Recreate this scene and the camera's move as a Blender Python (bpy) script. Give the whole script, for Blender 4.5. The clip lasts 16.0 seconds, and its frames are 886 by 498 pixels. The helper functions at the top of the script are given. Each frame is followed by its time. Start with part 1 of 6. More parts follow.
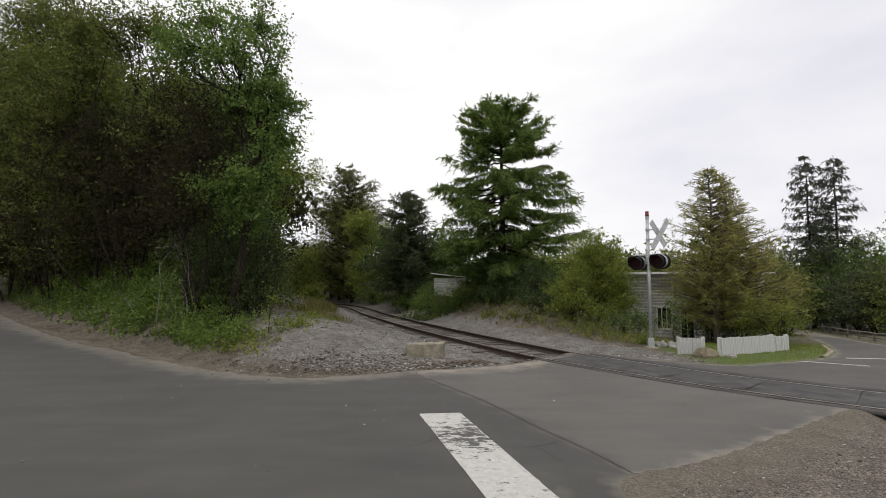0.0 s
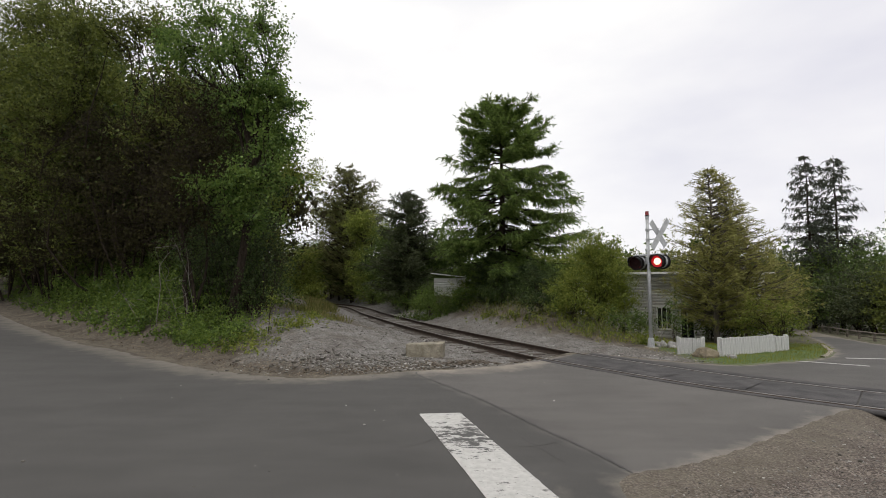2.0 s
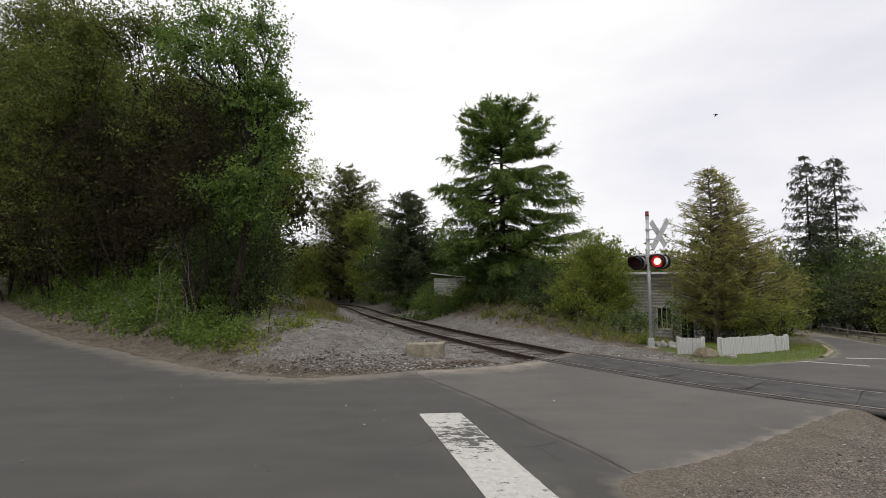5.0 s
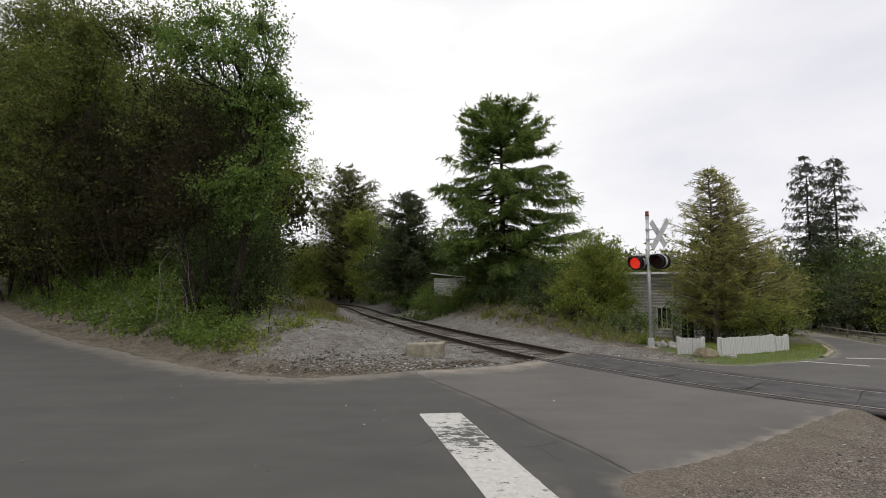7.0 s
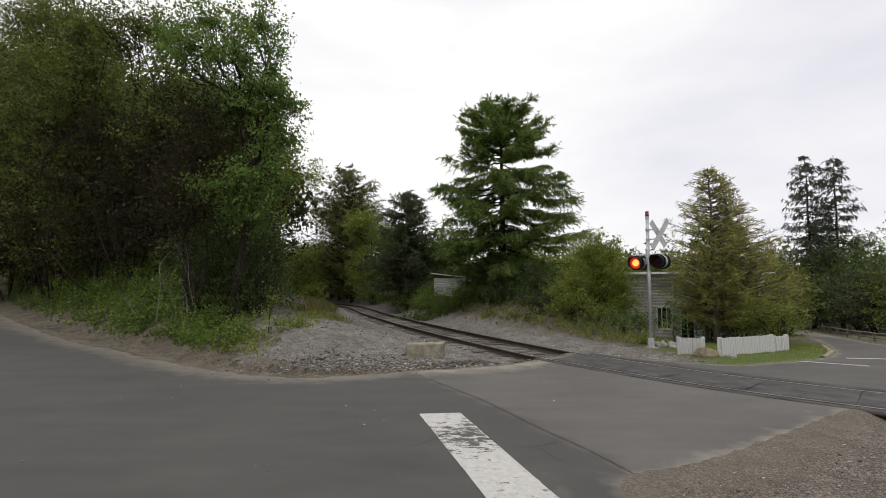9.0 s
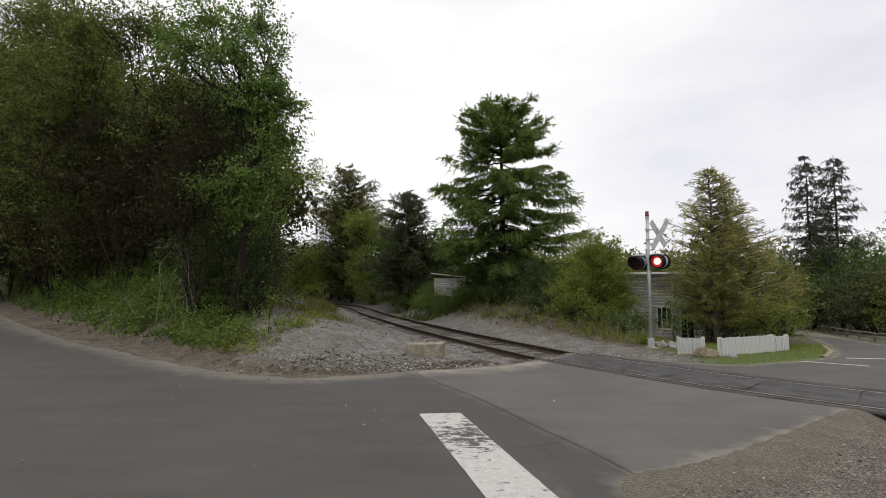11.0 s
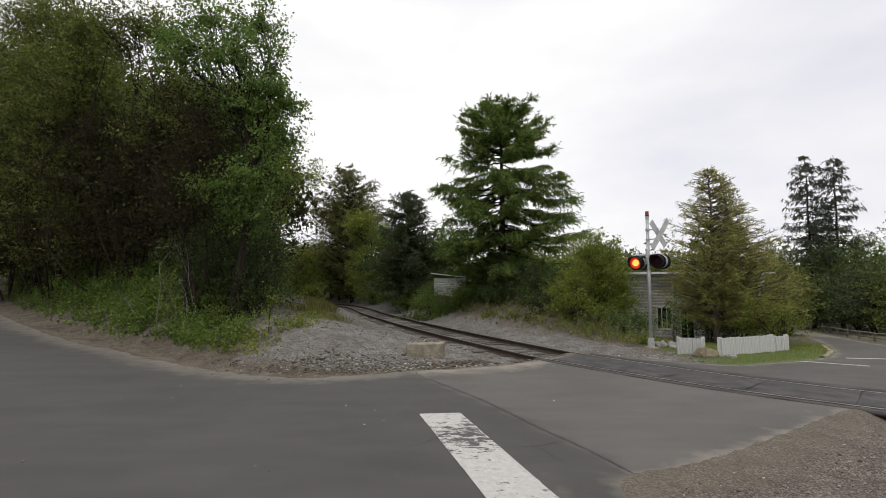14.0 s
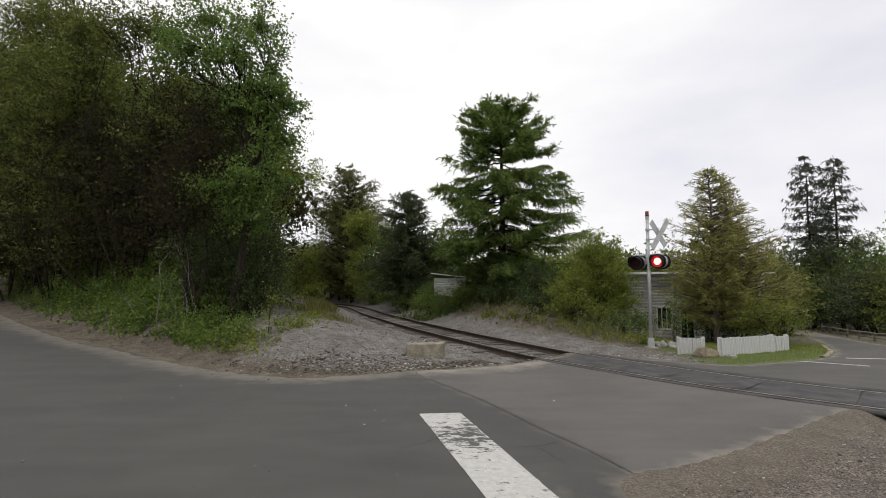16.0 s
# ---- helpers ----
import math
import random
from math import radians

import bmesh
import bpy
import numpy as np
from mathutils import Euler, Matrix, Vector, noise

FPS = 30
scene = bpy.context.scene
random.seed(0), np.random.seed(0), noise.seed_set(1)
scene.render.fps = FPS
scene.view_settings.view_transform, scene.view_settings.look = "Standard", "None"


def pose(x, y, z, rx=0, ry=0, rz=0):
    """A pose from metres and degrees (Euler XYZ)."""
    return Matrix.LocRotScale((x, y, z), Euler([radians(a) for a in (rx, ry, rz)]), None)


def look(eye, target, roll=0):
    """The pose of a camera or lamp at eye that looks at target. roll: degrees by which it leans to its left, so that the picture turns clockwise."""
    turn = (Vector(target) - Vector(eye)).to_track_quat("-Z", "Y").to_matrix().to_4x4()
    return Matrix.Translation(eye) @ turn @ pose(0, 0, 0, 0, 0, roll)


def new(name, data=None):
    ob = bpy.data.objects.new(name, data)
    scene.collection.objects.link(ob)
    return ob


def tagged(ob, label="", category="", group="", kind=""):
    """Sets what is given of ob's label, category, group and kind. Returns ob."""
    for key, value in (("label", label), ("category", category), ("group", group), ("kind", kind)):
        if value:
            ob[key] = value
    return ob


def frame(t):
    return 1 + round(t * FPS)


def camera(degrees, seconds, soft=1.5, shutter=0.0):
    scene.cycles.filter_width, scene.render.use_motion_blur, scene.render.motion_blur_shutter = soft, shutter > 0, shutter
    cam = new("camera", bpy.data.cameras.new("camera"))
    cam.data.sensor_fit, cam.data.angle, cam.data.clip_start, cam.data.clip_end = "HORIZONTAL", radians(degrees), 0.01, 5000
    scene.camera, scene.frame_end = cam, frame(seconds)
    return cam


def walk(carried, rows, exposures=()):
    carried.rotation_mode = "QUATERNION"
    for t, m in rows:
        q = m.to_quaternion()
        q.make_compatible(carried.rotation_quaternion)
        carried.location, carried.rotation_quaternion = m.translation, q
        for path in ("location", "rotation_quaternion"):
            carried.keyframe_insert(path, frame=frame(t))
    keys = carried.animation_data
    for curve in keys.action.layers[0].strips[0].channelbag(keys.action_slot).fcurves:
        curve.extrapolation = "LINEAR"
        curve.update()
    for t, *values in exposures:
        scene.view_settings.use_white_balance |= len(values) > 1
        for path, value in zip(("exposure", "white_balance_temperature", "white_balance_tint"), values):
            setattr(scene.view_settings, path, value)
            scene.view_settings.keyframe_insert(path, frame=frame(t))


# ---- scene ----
# camera: stands still on the road
cam = camera(84.7, 16.0, soft=0.9)
EYE = pose(0, 0, 1.88, 94.45, 0, 0)
walk(cam, [(0.0, EYE), (16.0, EYE)])

# ---- overcast sky and a weak, very soft sun ----
SUN_EL, SUN_AZ = 72.0, 200.0
world = bpy.data.worlds.new("overcast_sky")
scene.world = world
world.use_nodes = True
wn, wl = world.node_tree.nodes, world.node_tree.links
wn.clear()
w_out = wn.new("ShaderNodeOutputWorld")
w_sky = wn.new("ShaderNodeTexSky")
w_sky.sky_type, w_sky.sun_disc = "NISHITA", False
w_sky.sun_elevation, w_sky.sun_rotation = radians(SUN_EL), radians(SUN_AZ)
w_bg = wn.new("ShaderNodeBackground")
w_bg.inputs["Strength"].default_value = 0.012
wl.new(w_sky.outputs[0], w_bg.inputs["Color"])
w_tc = wn.new("ShaderNodeTexCoord")
w_map = wn.new("ShaderNodeMapping")
w_map.inputs["Scale"].default_value = (1.2, 1.2, 3.2)
w_map.inputs["Location"].default_value = (0.35, 0.1, 0.0)
w_noise = wn.new("ShaderNodeTexNoise")
w_noise.inputs["Scale"].default_value, w_noise.inputs["Detail"].default_value = 1.7, 5.0
w_noise.inputs["Roughness"].default_value = 0.5
w_ramp = wn.new("ShaderNodeValToRGB")
w_ramp.color_ramp.elements[0].position, w_ramp.color_ramp.elements[1].position = 0.28, 0.56
w_ramp.color_ramp.elements[0].color = (0.84, 0.83, 0.865, 1)
w_ramp.color_ramp.elements[1].color = (1.02, 1.0, 0.975, 1)
w_cloud = wn.new("ShaderNodeBackground")
w_cloud.inputs["Strength"].default_value = 1.0
wl.new(w_tc.outputs["Generated"], w_map.inputs[0])
wl.new(w_map.outputs[0], w_noise.inputs["Vector"])
wl.new(w_noise.outputs["Fac"], w_ramp.inputs[0])
w_sep = wn.new("ShaderNodeSeparateXYZ")
wl.new(w_tc.outputs["Generated"], w_sep.inputs[0])
w_east = wn.new("ShaderNodeMath")
w_east.operation = "MULTIPLY_ADD"
wl.new(w_sep.outputs["Z"], w_east.inputs[0])
w_east.inputs[1].default_value = -0.45
wl.new(w_sep.outputs["X"], w_east.inputs[2])
w_thick = wn.new("ShaderNodeValToRGB")
w_thick.color_ramp.elements[0].position, w_thick.color_ramp.elements[1].position = 0.08, 0.5
w_thick.color_ramp.elements[0].color = (1, 1, 1, 1)
w_thick.color_ramp.elements[1].color = (0.89, 0.885, 0.92, 1)
wl.new(w_east.outputs[0], w_thick.inputs[0])
w_mul = wn.new("ShaderNodeMix")
w_mul.data_type, w_mul.blend_type = "RGBA", "MULTIPLY"
w_mul.inputs[0].default_value = 1.0
wl.new(w_ramp.outputs[0], w_mul.inputs[6])
wl.new(w_thick.outputs[0], w_mul.inputs[7])
wl.new(w_mul.outputs[2], w_cloud.inputs["Color"])
w_add = wn.new("ShaderNodeAddShader")
wl.new(w_bg.outputs[0], w_add.inputs[0])
wl.new(w_cloud.outputs[0], w_add.inputs[1])
wl.new(w_add.outputs[0], w_out.inputs["Surface"])
sun_data = bpy.data.lights.new("sun", "SUN")
sun_data.energy, sun_data.angle, sun_data.color = 1.2, radians(25), (1.0, 0.97, 0.92)
sun = new("sun", sun_data)
_e, _a = radians(SUN_EL), radians(SUN_AZ)
_d = Vector((math.sin(_a) * math.cos(_e), math.cos(_a) * math.cos(_e), math.sin(_e)))
sun.matrix_world = look(_d * 60, (0, 0, 0))


# ---- materials ----
def nodes_of(name):
    m = bpy.data.materials.new(name)
    m.use_nodes = True
    nt = m.node_tree
    bs = nt.nodes["Principled BSDF"]
    return m, nt, bs


def noise_node(nt, scale, detail=4.0, rough=0.55, vec=None, stretch=None):
    n = nt.nodes.new("ShaderNodeTexNoise")
    n.inputs["Scale"].default_value, n.inputs["Detail"].default_value = scale, detail
    n.inputs["Roughness"].default_value = rough
    if vec is None:
        vec = nt.nodes.new("ShaderNodeTexCoord").outputs["Object"]
    if stretch:
        mp = nt.nodes.new("ShaderNodeMapping")
        mp.inputs["Scale"].default_value = stretch
        nt.links.new(vec, mp.inputs[0])
        vec = mp.outputs[0]
    nt.links.new(vec, n.inputs["Vector"])
    return n


def ramp(nt, fac, stops):
    r = nt.nodes.new("ShaderNodeValToRGB")
    el = r.color_ramp.elements
    while len(el) < len(stops):
        el.new(0.5)
    for e, (p, c) in zip(el, stops):
        e.position, e.color = p, (*c, 1)
    nt.links.new(fac, r.inputs[0])
    return r.outputs[0]


def mix(nt, fac, a, b, mode="MIX"):
    m = nt.nodes.new("ShaderNodeMix")
    m.data_type, m.blend_type = "RGBA", mode
    for sock, v in ((m.inputs[0], fac), (m.inputs[6], a), (m.inputs[7], b)):
        if isinstance(v, (int, float)):
            sock.default_value = v
        elif isinstance(v, tuple):
            sock.default_value = (*v, 1)
        else:
            nt.links.new(v, sock)
    return m.outputs[2]


def bump(nt, bs, height, strength=0.4, dist=0.01):
    b = nt.nodes.new("ShaderNodeBump")
    b.inputs["Strength"].default_value, b.inputs["Distance"].default_value = strength, dist
    nt.links.new(height, b.inputs["Height"])
    nt.links.new(b.outputs[0], bs.inputs["Normal"])


def plain(name, dark, light, scale=6.0, rough=0.8, metal=0.0, fine=60.0, bmp=0.3, dist=0.004, stretch=None):
    """Two-scale surface: large blotches between dark and light, fine grain over them."""
    m, nt, bs = nodes_of(name)
    big = noise_node(nt, scale, 5, 0.6, stretch=stretch)
    small = noise_node(nt, fine, 3, 0.6, stretch=stretch)
    c = ramp(nt, big.outputs["Fac"], [(0.32, dark), (0.68, light)])
    g = ramp(nt, small.outputs["Fac"], [(0.3, (0.62, 0.62, 0.62)), (0.7, (1.15, 1.15, 1.15))])
    nt.links.new(mix(nt, 1.0, c, g, "MULTIPLY"), bs.inputs["Base Color"])
    bs.inputs["Roughness"].default_value, bs.inputs["Metallic"].default_value = rough, metal
    if bmp:
        bump(nt, bs, small.outputs["Fac"], bmp, dist)
    return m


def leafy(name, dark, mid, light, trans=0.35, rough=0.6, gloss=0.3):
    """Leaves: colour varies leaf by leaf and by clump; some light passes through."""
    m, nt, bs = nodes_of(name)
    geo = nt.nodes.new("ShaderNodeNewGeometry")
    big = noise_node(nt, 1.3, 4, 0.7)
    add = nt.nodes.new("ShaderNodeMath")
    add.operation = "MULTIPLY_ADD"
    nt.links.new(geo.outputs["Random Per Island"], add.inputs[0])
    add.inputs[1].default_value = 0.4
    nt.links.new(big.outputs["Fac"], add.inputs[2])
    c = ramp(nt, add.outputs[0], [(0.4, dark), (0.64, mid), (0.88, light)])
    nt.links.new(c, bs.inputs["Base Color"])
    bs.inputs["Roughness"].default_value = rough
    bs.inputs["Specular IOR Level"].default_value = gloss
    tr = nt.nodes.new("ShaderNodeBsdfTranslucent")
    nt.links.new(c, tr.inputs["Color"])
    ms = nt.nodes.new("ShaderNodeMixShader")
    ms.inputs[0].default_value = trans
    nt.links.new(bs.outputs[0], ms.inputs[1])
    nt.links.new(tr.outputs[0], ms.inputs[2])
    nt.links.new(ms.outputs[0], nt.nodes["Material Output"].inputs["Surface"])
    return m


def cover(nt, channel, name="cover"):
    a = nt.nodes.new("ShaderNodeAttribute")
    a.attribute_name = name
    s = nt.nodes.new("ShaderNodeSeparateColor")
    nt.links.new(a.outputs["Color"], s.inputs[0])
    return s.outputs[channel]


def breakup(nt, mask, scale, width=0.25):
    """Turns a soft mask into a ragged one with noise."""
    n = noise_node(nt, scale, 6, 0.65)
    a = nt.nodes.new("ShaderNodeMath")
    a.operation = "ADD"
    nt.links.new(mask, a.inputs[0])
    nt.links.new(n.outputs["Fac"], a.inputs[1])
    r = nt.nodes.new("ShaderNodeMapRange")
    r.inputs["From Min"].default_value, r.inputs["From Max"].default_value = 1.0 - width, 1.0 + width
    nt.links.new(a.outputs[0], r.inputs["Value"])
    return r.outputs[0]


def ground_material():
    m, nt, bs = nodes_of("earth_gravel_grass")
    litter = ramp(nt, noise_node(nt, 14, 6, 0.7).outputs["Fac"], [(0.3, (0.04, 0.032, 0.024)), (0.55, (0.11, 0.091, 0.068)), (0.75, (0.23, 0.195, 0.148))])
    litter = mix(nt, 1.0, litter, ramp(nt, noise_node(nt, 1.7, 5, 0.65).outputs["Fac"], [(0.36, (0.55, 0.53, 0.5)), (0.62, (1.2, 1.2, 1.18))]), "MULTIPLY")
    vor = nt.nodes.new("ShaderNodeTexVoronoi")
    vor.inputs["Scale"].default_value = 34
    nt.links.new(nt.nodes.new("ShaderNodeTexCoord").outputs["Object"], vor.inputs["Vector"])
    stone = ramp(nt, vor.outputs["Color"], [(0.15, (0.08, 0.075, 0.07)), (0.5, (0.17, 0.162, 0.15)), (0.9, (0.3, 0.29, 0.272))])
    stone = mix(nt, 1.0, stone, ramp(nt, noise_node(nt, 1.3, 4).outputs["Fac"], [(0.35, (0.62, 0.58, 0.55)), (0.65, (1, 1, 1))]), "MULTIPLY")
    grass = ramp(nt, noise_node(nt, 9, 5, 0.7).outputs["Fac"], [(0.3, (0.035, 0.06, 0.015)), (0.6, (0.085, 0.13, 0.03)), (0.8, (0.16, 0.17, 0.06))])
    sand = ramp(nt, noise_node(nt, 30, 5, 0.7).outputs["Fac"], [(0.3, (0.10, 0.087, 0.063)), (0.7, (0.2, 0.176, 0.132))])
    c = mix(nt, breakup(nt, cover(nt, 0), 2.6, 0.3), litter, stone)
    c = mix(nt, breakup(nt, cover(nt, 1), 4), c, grass)
    c = mix(nt, breakup(nt, cover(nt, 2), 3), c, sand)
    # the shoulder: coarse brown grit with dry straw-coloured patches near the asphalt
    fine = nt.nodes.new("ShaderNodeTexVoronoi")
    fine.inputs["Scale"].default_value = 62
    nt.links.new(nt.nodes.new("ShaderNodeTexCoord").outputs["Object"], fine.inputs["Vector"])
    grit = ramp(nt, fine.outputs["Color"], [(0.15, (0.04, 0.031, 0.025)), (0.5, (0.105, 0.086, 0.071)), (0.9, (0.24, 0.21, 0.182))])
    grit = mix(nt, 1.0, grit, ramp(nt, noise_node(nt, 2.2, 5, 0.65).outputs["Fac"], [(0.35, (0.62, 0.58, 0.56)), (0.65, (1.12, 1.1, 1.08))]), "MULTIPLY")
    straw = ramp(nt, noise_node(nt, 45, 5, 0.7).outputs["Fac"], [(0.3, (0.062, 0.053, 0.037)), (0.7, (0.175, 0.152, 0.112))])
    grit = mix(nt, breakup(nt, cover(nt, 1, "shoulder"), 3.2, 0.3), grit, straw)
    c = mix(nt, cover(nt, 0, "shoulder"), c, grit)
    nt.links.new(c, bs.inputs["Base Color"])
    bs.inputs["Roughness"].default_value = 0.95
    bump(nt, bs, vor.outputs["Distance"], 0.5, 0.03)
    return m


def asphalt_material(name, dark, light, dusty=True):
    m, nt, bs = nodes_of(name)
    agg = noise_node(nt, 95, 2, 0.6)
    big = noise_node(nt, 0.55, 5, 0.6)
    streak = noise_node(nt, 1.6, 5, 0.6, stretch=(0.35, 1.0, 1.0))
    c = ramp(nt, big.outputs["Fac"], [(0.3, dark), (0.7, light)])
    c = mix(nt, 0.55, c, ramp(nt, streak.outputs["Fac"], [(0.3, dark), (0.7, light)]))
    c = mix(nt, 1.0, c, ramp(nt, agg.outputs["Fac"], [(0.3, (0.72, 0.72, 0.72)), (0.7, (1.25, 1.25, 1.25))]), "MULTIPLY")
    if dusty:
        d = breakup(nt, cover(nt, 2), 2.2, 0.32)
        sand = ramp(nt, noise_node(nt, 40, 4).outputs["Fac"], [(0.3, (0.15, 0.135, 0.11)), (0.7, (0.23, 0.205, 0.17))])
        c = mix(nt, d, c, sand)
        patch = mix(nt, 1.0, c, (1.56, 1.53, 1.52), "MULTIPLY")
        c = mix(nt, cover(nt, 0), c, patch)
    nt.links.new(c, bs.inputs["Base Color"])
    bs.inputs["Roughness"].default_value = 0.82
    bs.inputs["Specular IOR Level"].default_value = 0.35
    bump(nt, bs, agg.outputs["Fac"], 0.35, 0.004)
    return m


def paint_material():
    m, nt, bs = nodes_of("worn_road_paint")
    crack = noise_node(nt, 4.6, 8, 0.74, stretch=(1.0, 2.0, 1.0))
    # the paint is worn through most where wheels cross it
    away = nt.nodes.new("ShaderNodeVectorMath")
    away.operation = "DISTANCE"
    nt.links.new(nt.nodes.new("ShaderNodeTexCoord").outputs["Object"], away.inputs[0])
    away.inputs[1].default_value = (0.3, 6.3, 0.0)
    spot = nt.nodes.new("ShaderNodeMapRange")
    spot.inputs["From Min"].default_value, spot.inputs["From Max"].default_value = 0.15, 0.95
    spot.inputs["To Min"].default_value, spot.inputs["To Max"].default_value = 0.15, 0.0
    nt.links.new(away.outputs["Value"], spot.inputs["Value"])
    total = nt.nodes.new("ShaderNodeMath")
    nt.links.new(crack.outputs["Fac"], total.inputs[0])
    nt.links.new(spot.outputs[0], total.inputs[1])
    worn = ramp(nt, total.outputs[0], [(0.595, (0, 0, 0)), (0.63, (1, 1, 1))])
    speck = ramp(nt, noise_node(nt, 26, 7, 0.75).outputs["Fac"], [(0.6, (0, 0, 0)), (0.68, (0.8, 0.8, 0.8))])
    worn = mix(nt, 1.0, worn, speck, "ADD")
    white = ramp(nt, noise_node(nt, 12, 5).outputs["Fac"], [(0.3, (0.38, 0.372, 0.352)), (0.7, (0.5, 0.49, 0.465))])
    nt.links.new(mix(nt, worn, white, (0.065, 0.063, 0.06)), bs.inputs["Base Color"])
    bs.inputs["Roughness"].default_value = 0.7
    bump(nt, bs, noise_node(nt, 90, 2).outputs["Fac"], 0.25, 0.003)
    return m


M_GROUND = ground_material()
M_ROAD = asphalt_material("old_asphalt", (0.05, 0.0475, 0.0445), (0.082, 0.078, 0.073))
M_PANEL = plain("dark_asphalt", (0.028, 0.026, 0.0265), (0.088, 0.082, 0.081), 2.6, 0.85, 0, 60, 0.6, 0.01)
M_PAINT = paint_material()
M_TAR = plain("tar_seam", (0.04, 0.038, 0.036), (0.085, 0.081, 0.077), 9, 0.75)
M_RAIL = plain("rusty_rail", (0.045, 0.032, 0.025), (0.092, 0.066, 0.051), 5, 0.75, 0.3)
M_RAILTOP = plain("rail_head", (0.15, 0.135, 0.125), (0.3, 0.28, 0.265), 5, 0.45, 0.7)
M_TIE = plain("weathered_tie", (0.055, 0.045, 0.037), (0.13, 0.112, 0.095), 5, 0.9, 0, 40, 0.6, 0.01, (1, 6, 6))
M_CONCRETE = plain("mossy_concrete", (0.15, 0.13, 0.09), (0.36, 0.325, 0.255), 5, 0.9, 0, 45, 0.5, 0.01)
M_STONE = plain("grey_stone", (0.14, 0.13, 0.12), (0.42, 0.41, 0.385), 3.0, 0.9, 0, 35, 0.4, 0.01)
M_BOULDER = plain("tan_boulder", (0.1, 0.082, 0.056), (0.27, 0.225, 0.155), 3.5, 0.9, 0, 30, 0.5, 0.01)
M_STEEL = plain("galvanised_steel", (0.36, 0.37, 0.38), (0.54, 0.55, 0.56), 7, 0.5, 0.35, 50, 0.1)
M_BLACK = plain("black_paint", (0.010, 0.010, 0.010), (0.022, 0.021, 0.021), 7, 0.55)
M_SIGNBACK = plain("bare_sheet_back", (0.52, 0.53, 0.53), (0.68, 0.69, 0.69), 5, 0.55, 0.3)
M_WHITE = plain("weathered_white_paint", (0.5, 0.5, 0.49), (0.74, 0.73, 0.71), 4, 0.75, 0, 40, 0.2, 0.004, (6, 6, 0.8))
M_PALE = plain("pale_shed_paint", (0.66, 0.66, 0.64), (0.84, 0.83, 0.81), 4, 0.75, 0, 40, 0.2, 0.004, (0.6, 0.6, 5))
M_CLAP = plain("grey_clapboard", (0.46, 0.455, 0.43), (0.66, 0.65, 0.615), 3, 0.85, 0, 40, 0.3, 0.005, (0.6, 0.6, 5))
M_SHINGLE = plain("grey_roof", (0.18, 0.17, 0.165), (0.34, 0.325, 0.31), 6, 0.9)
M_WOOD = plain("weathered_rail_wood", (0.11, 0.094, 0.075), (0.24, 0.21, 0.175), 4, 0.9, 0, 50, 0.4, 0.006, (1, 1, 6))
M_BARK = plain("grey_brown_bark", (0.022, 0.017, 0.013), (0.068, 0.053, 0.041), 5, 0.95, 0, 30, 0.7, 0.02, (3, 3, 0.7))
M_BARKPALE = plain("pale_dead_bark", (0.14, 0.125, 0.105), (0.3, 0.275, 0.24), 5, 0.95, 0, 40, 0.5, 0.01, (3, 3, 0.7))
M_TWIG = plain("lichened_twigs", (0.075, 0.062, 0.05), (0.17, 0.145, 0.12), 5, 0.95, 0, 40, 0.5, 0.01, (3, 3, 0.7))
M_MAPLE = leafy("maple_leaves", (0.045, 0.085, 0.02), (0.105, 0.172, 0.036), (0.205, 0.285, 0.066), 0.42)
M_OLIVE = leafy("young_olive_leaves", (0.05, 0.068, 0.014), (0.098, 0.122, 0.024), (0.18, 0.2, 0.045), 0.42)
# brown leaves set near black: the shade under the canopy is in the colour
M_SHADEDBROWN = leafy("sparse_shaded_brown_leaves", (0.022, 0.02, 0.011), (0.037, 0.034, 0.016), (0.066, 0.06, 0.026), 0.3, 0.8, 0.06)
M_DEEP = leafy("deep_green_leaves", (0.034, 0.058, 0.014), (0.074, 0.117, 0.026), (0.14, 0.192, 0.042), 0.4)
M_WEED = leafy("weed_leaves", (0.04, 0.072, 0.013), (0.092, 0.148, 0.026), (0.19, 0.26, 0.048), 0.4)
M_LARCH = leafy("larch_needles", (0.05, 0.088, 0.019), (0.112, 0.172, 0.036), (0.205, 0.28, 0.062), 0.48)
M_CEDAR = leafy("dark_conifer_needles", (0.03, 0.042, 0.019), (0.062, 0.078, 0.033), (0.1, 0.118, 0.052), 0.3)
M_SPRUCE = leafy("spruce_needles", (0.022, 0.03, 0.02), (0.045, 0.055, 0.034), (0.075, 0.085, 0.052), 0.2)
M_HEMLOCK = leafy("olive_brown_needles", (0.14, 0.135, 0.042), (0.25, 0.245, 0.074), (0.36, 0.35, 0.115), 0.5)
M_BUSH = leafy("yellow_green_leaves", (0.078, 0.105, 0.017), (0.155, 0.195, 0.03), (0.27, 0.3, 0.06), 0.48)
M_LITTER = leafy("dry_leaf_litter", (0.06, 0.046, 0.032), (0.115, 0.09, 0.066), (0.21, 0.17, 0.125), 0.1, 0.9)
M_STRAW = leafy("half_dry_grass", (0.075, 0.088, 0.022), (0.15, 0.155, 0.045), (0.27, 0.24, 0.1), 0.35, 0.8, 0.1)
M_SPRING = leafy("fresh_spring_leaves", (0.085, 0.12, 0.02), (0.175, 0.22, 0.036), (0.3, 0.34, 0.07), 0.5)
M_PINE = leafy("olive_pine_needles", (0.062, 0.07, 0.025), (0.122, 0.13, 0.043), (0.2, 0.2, 0.07), 0.4)
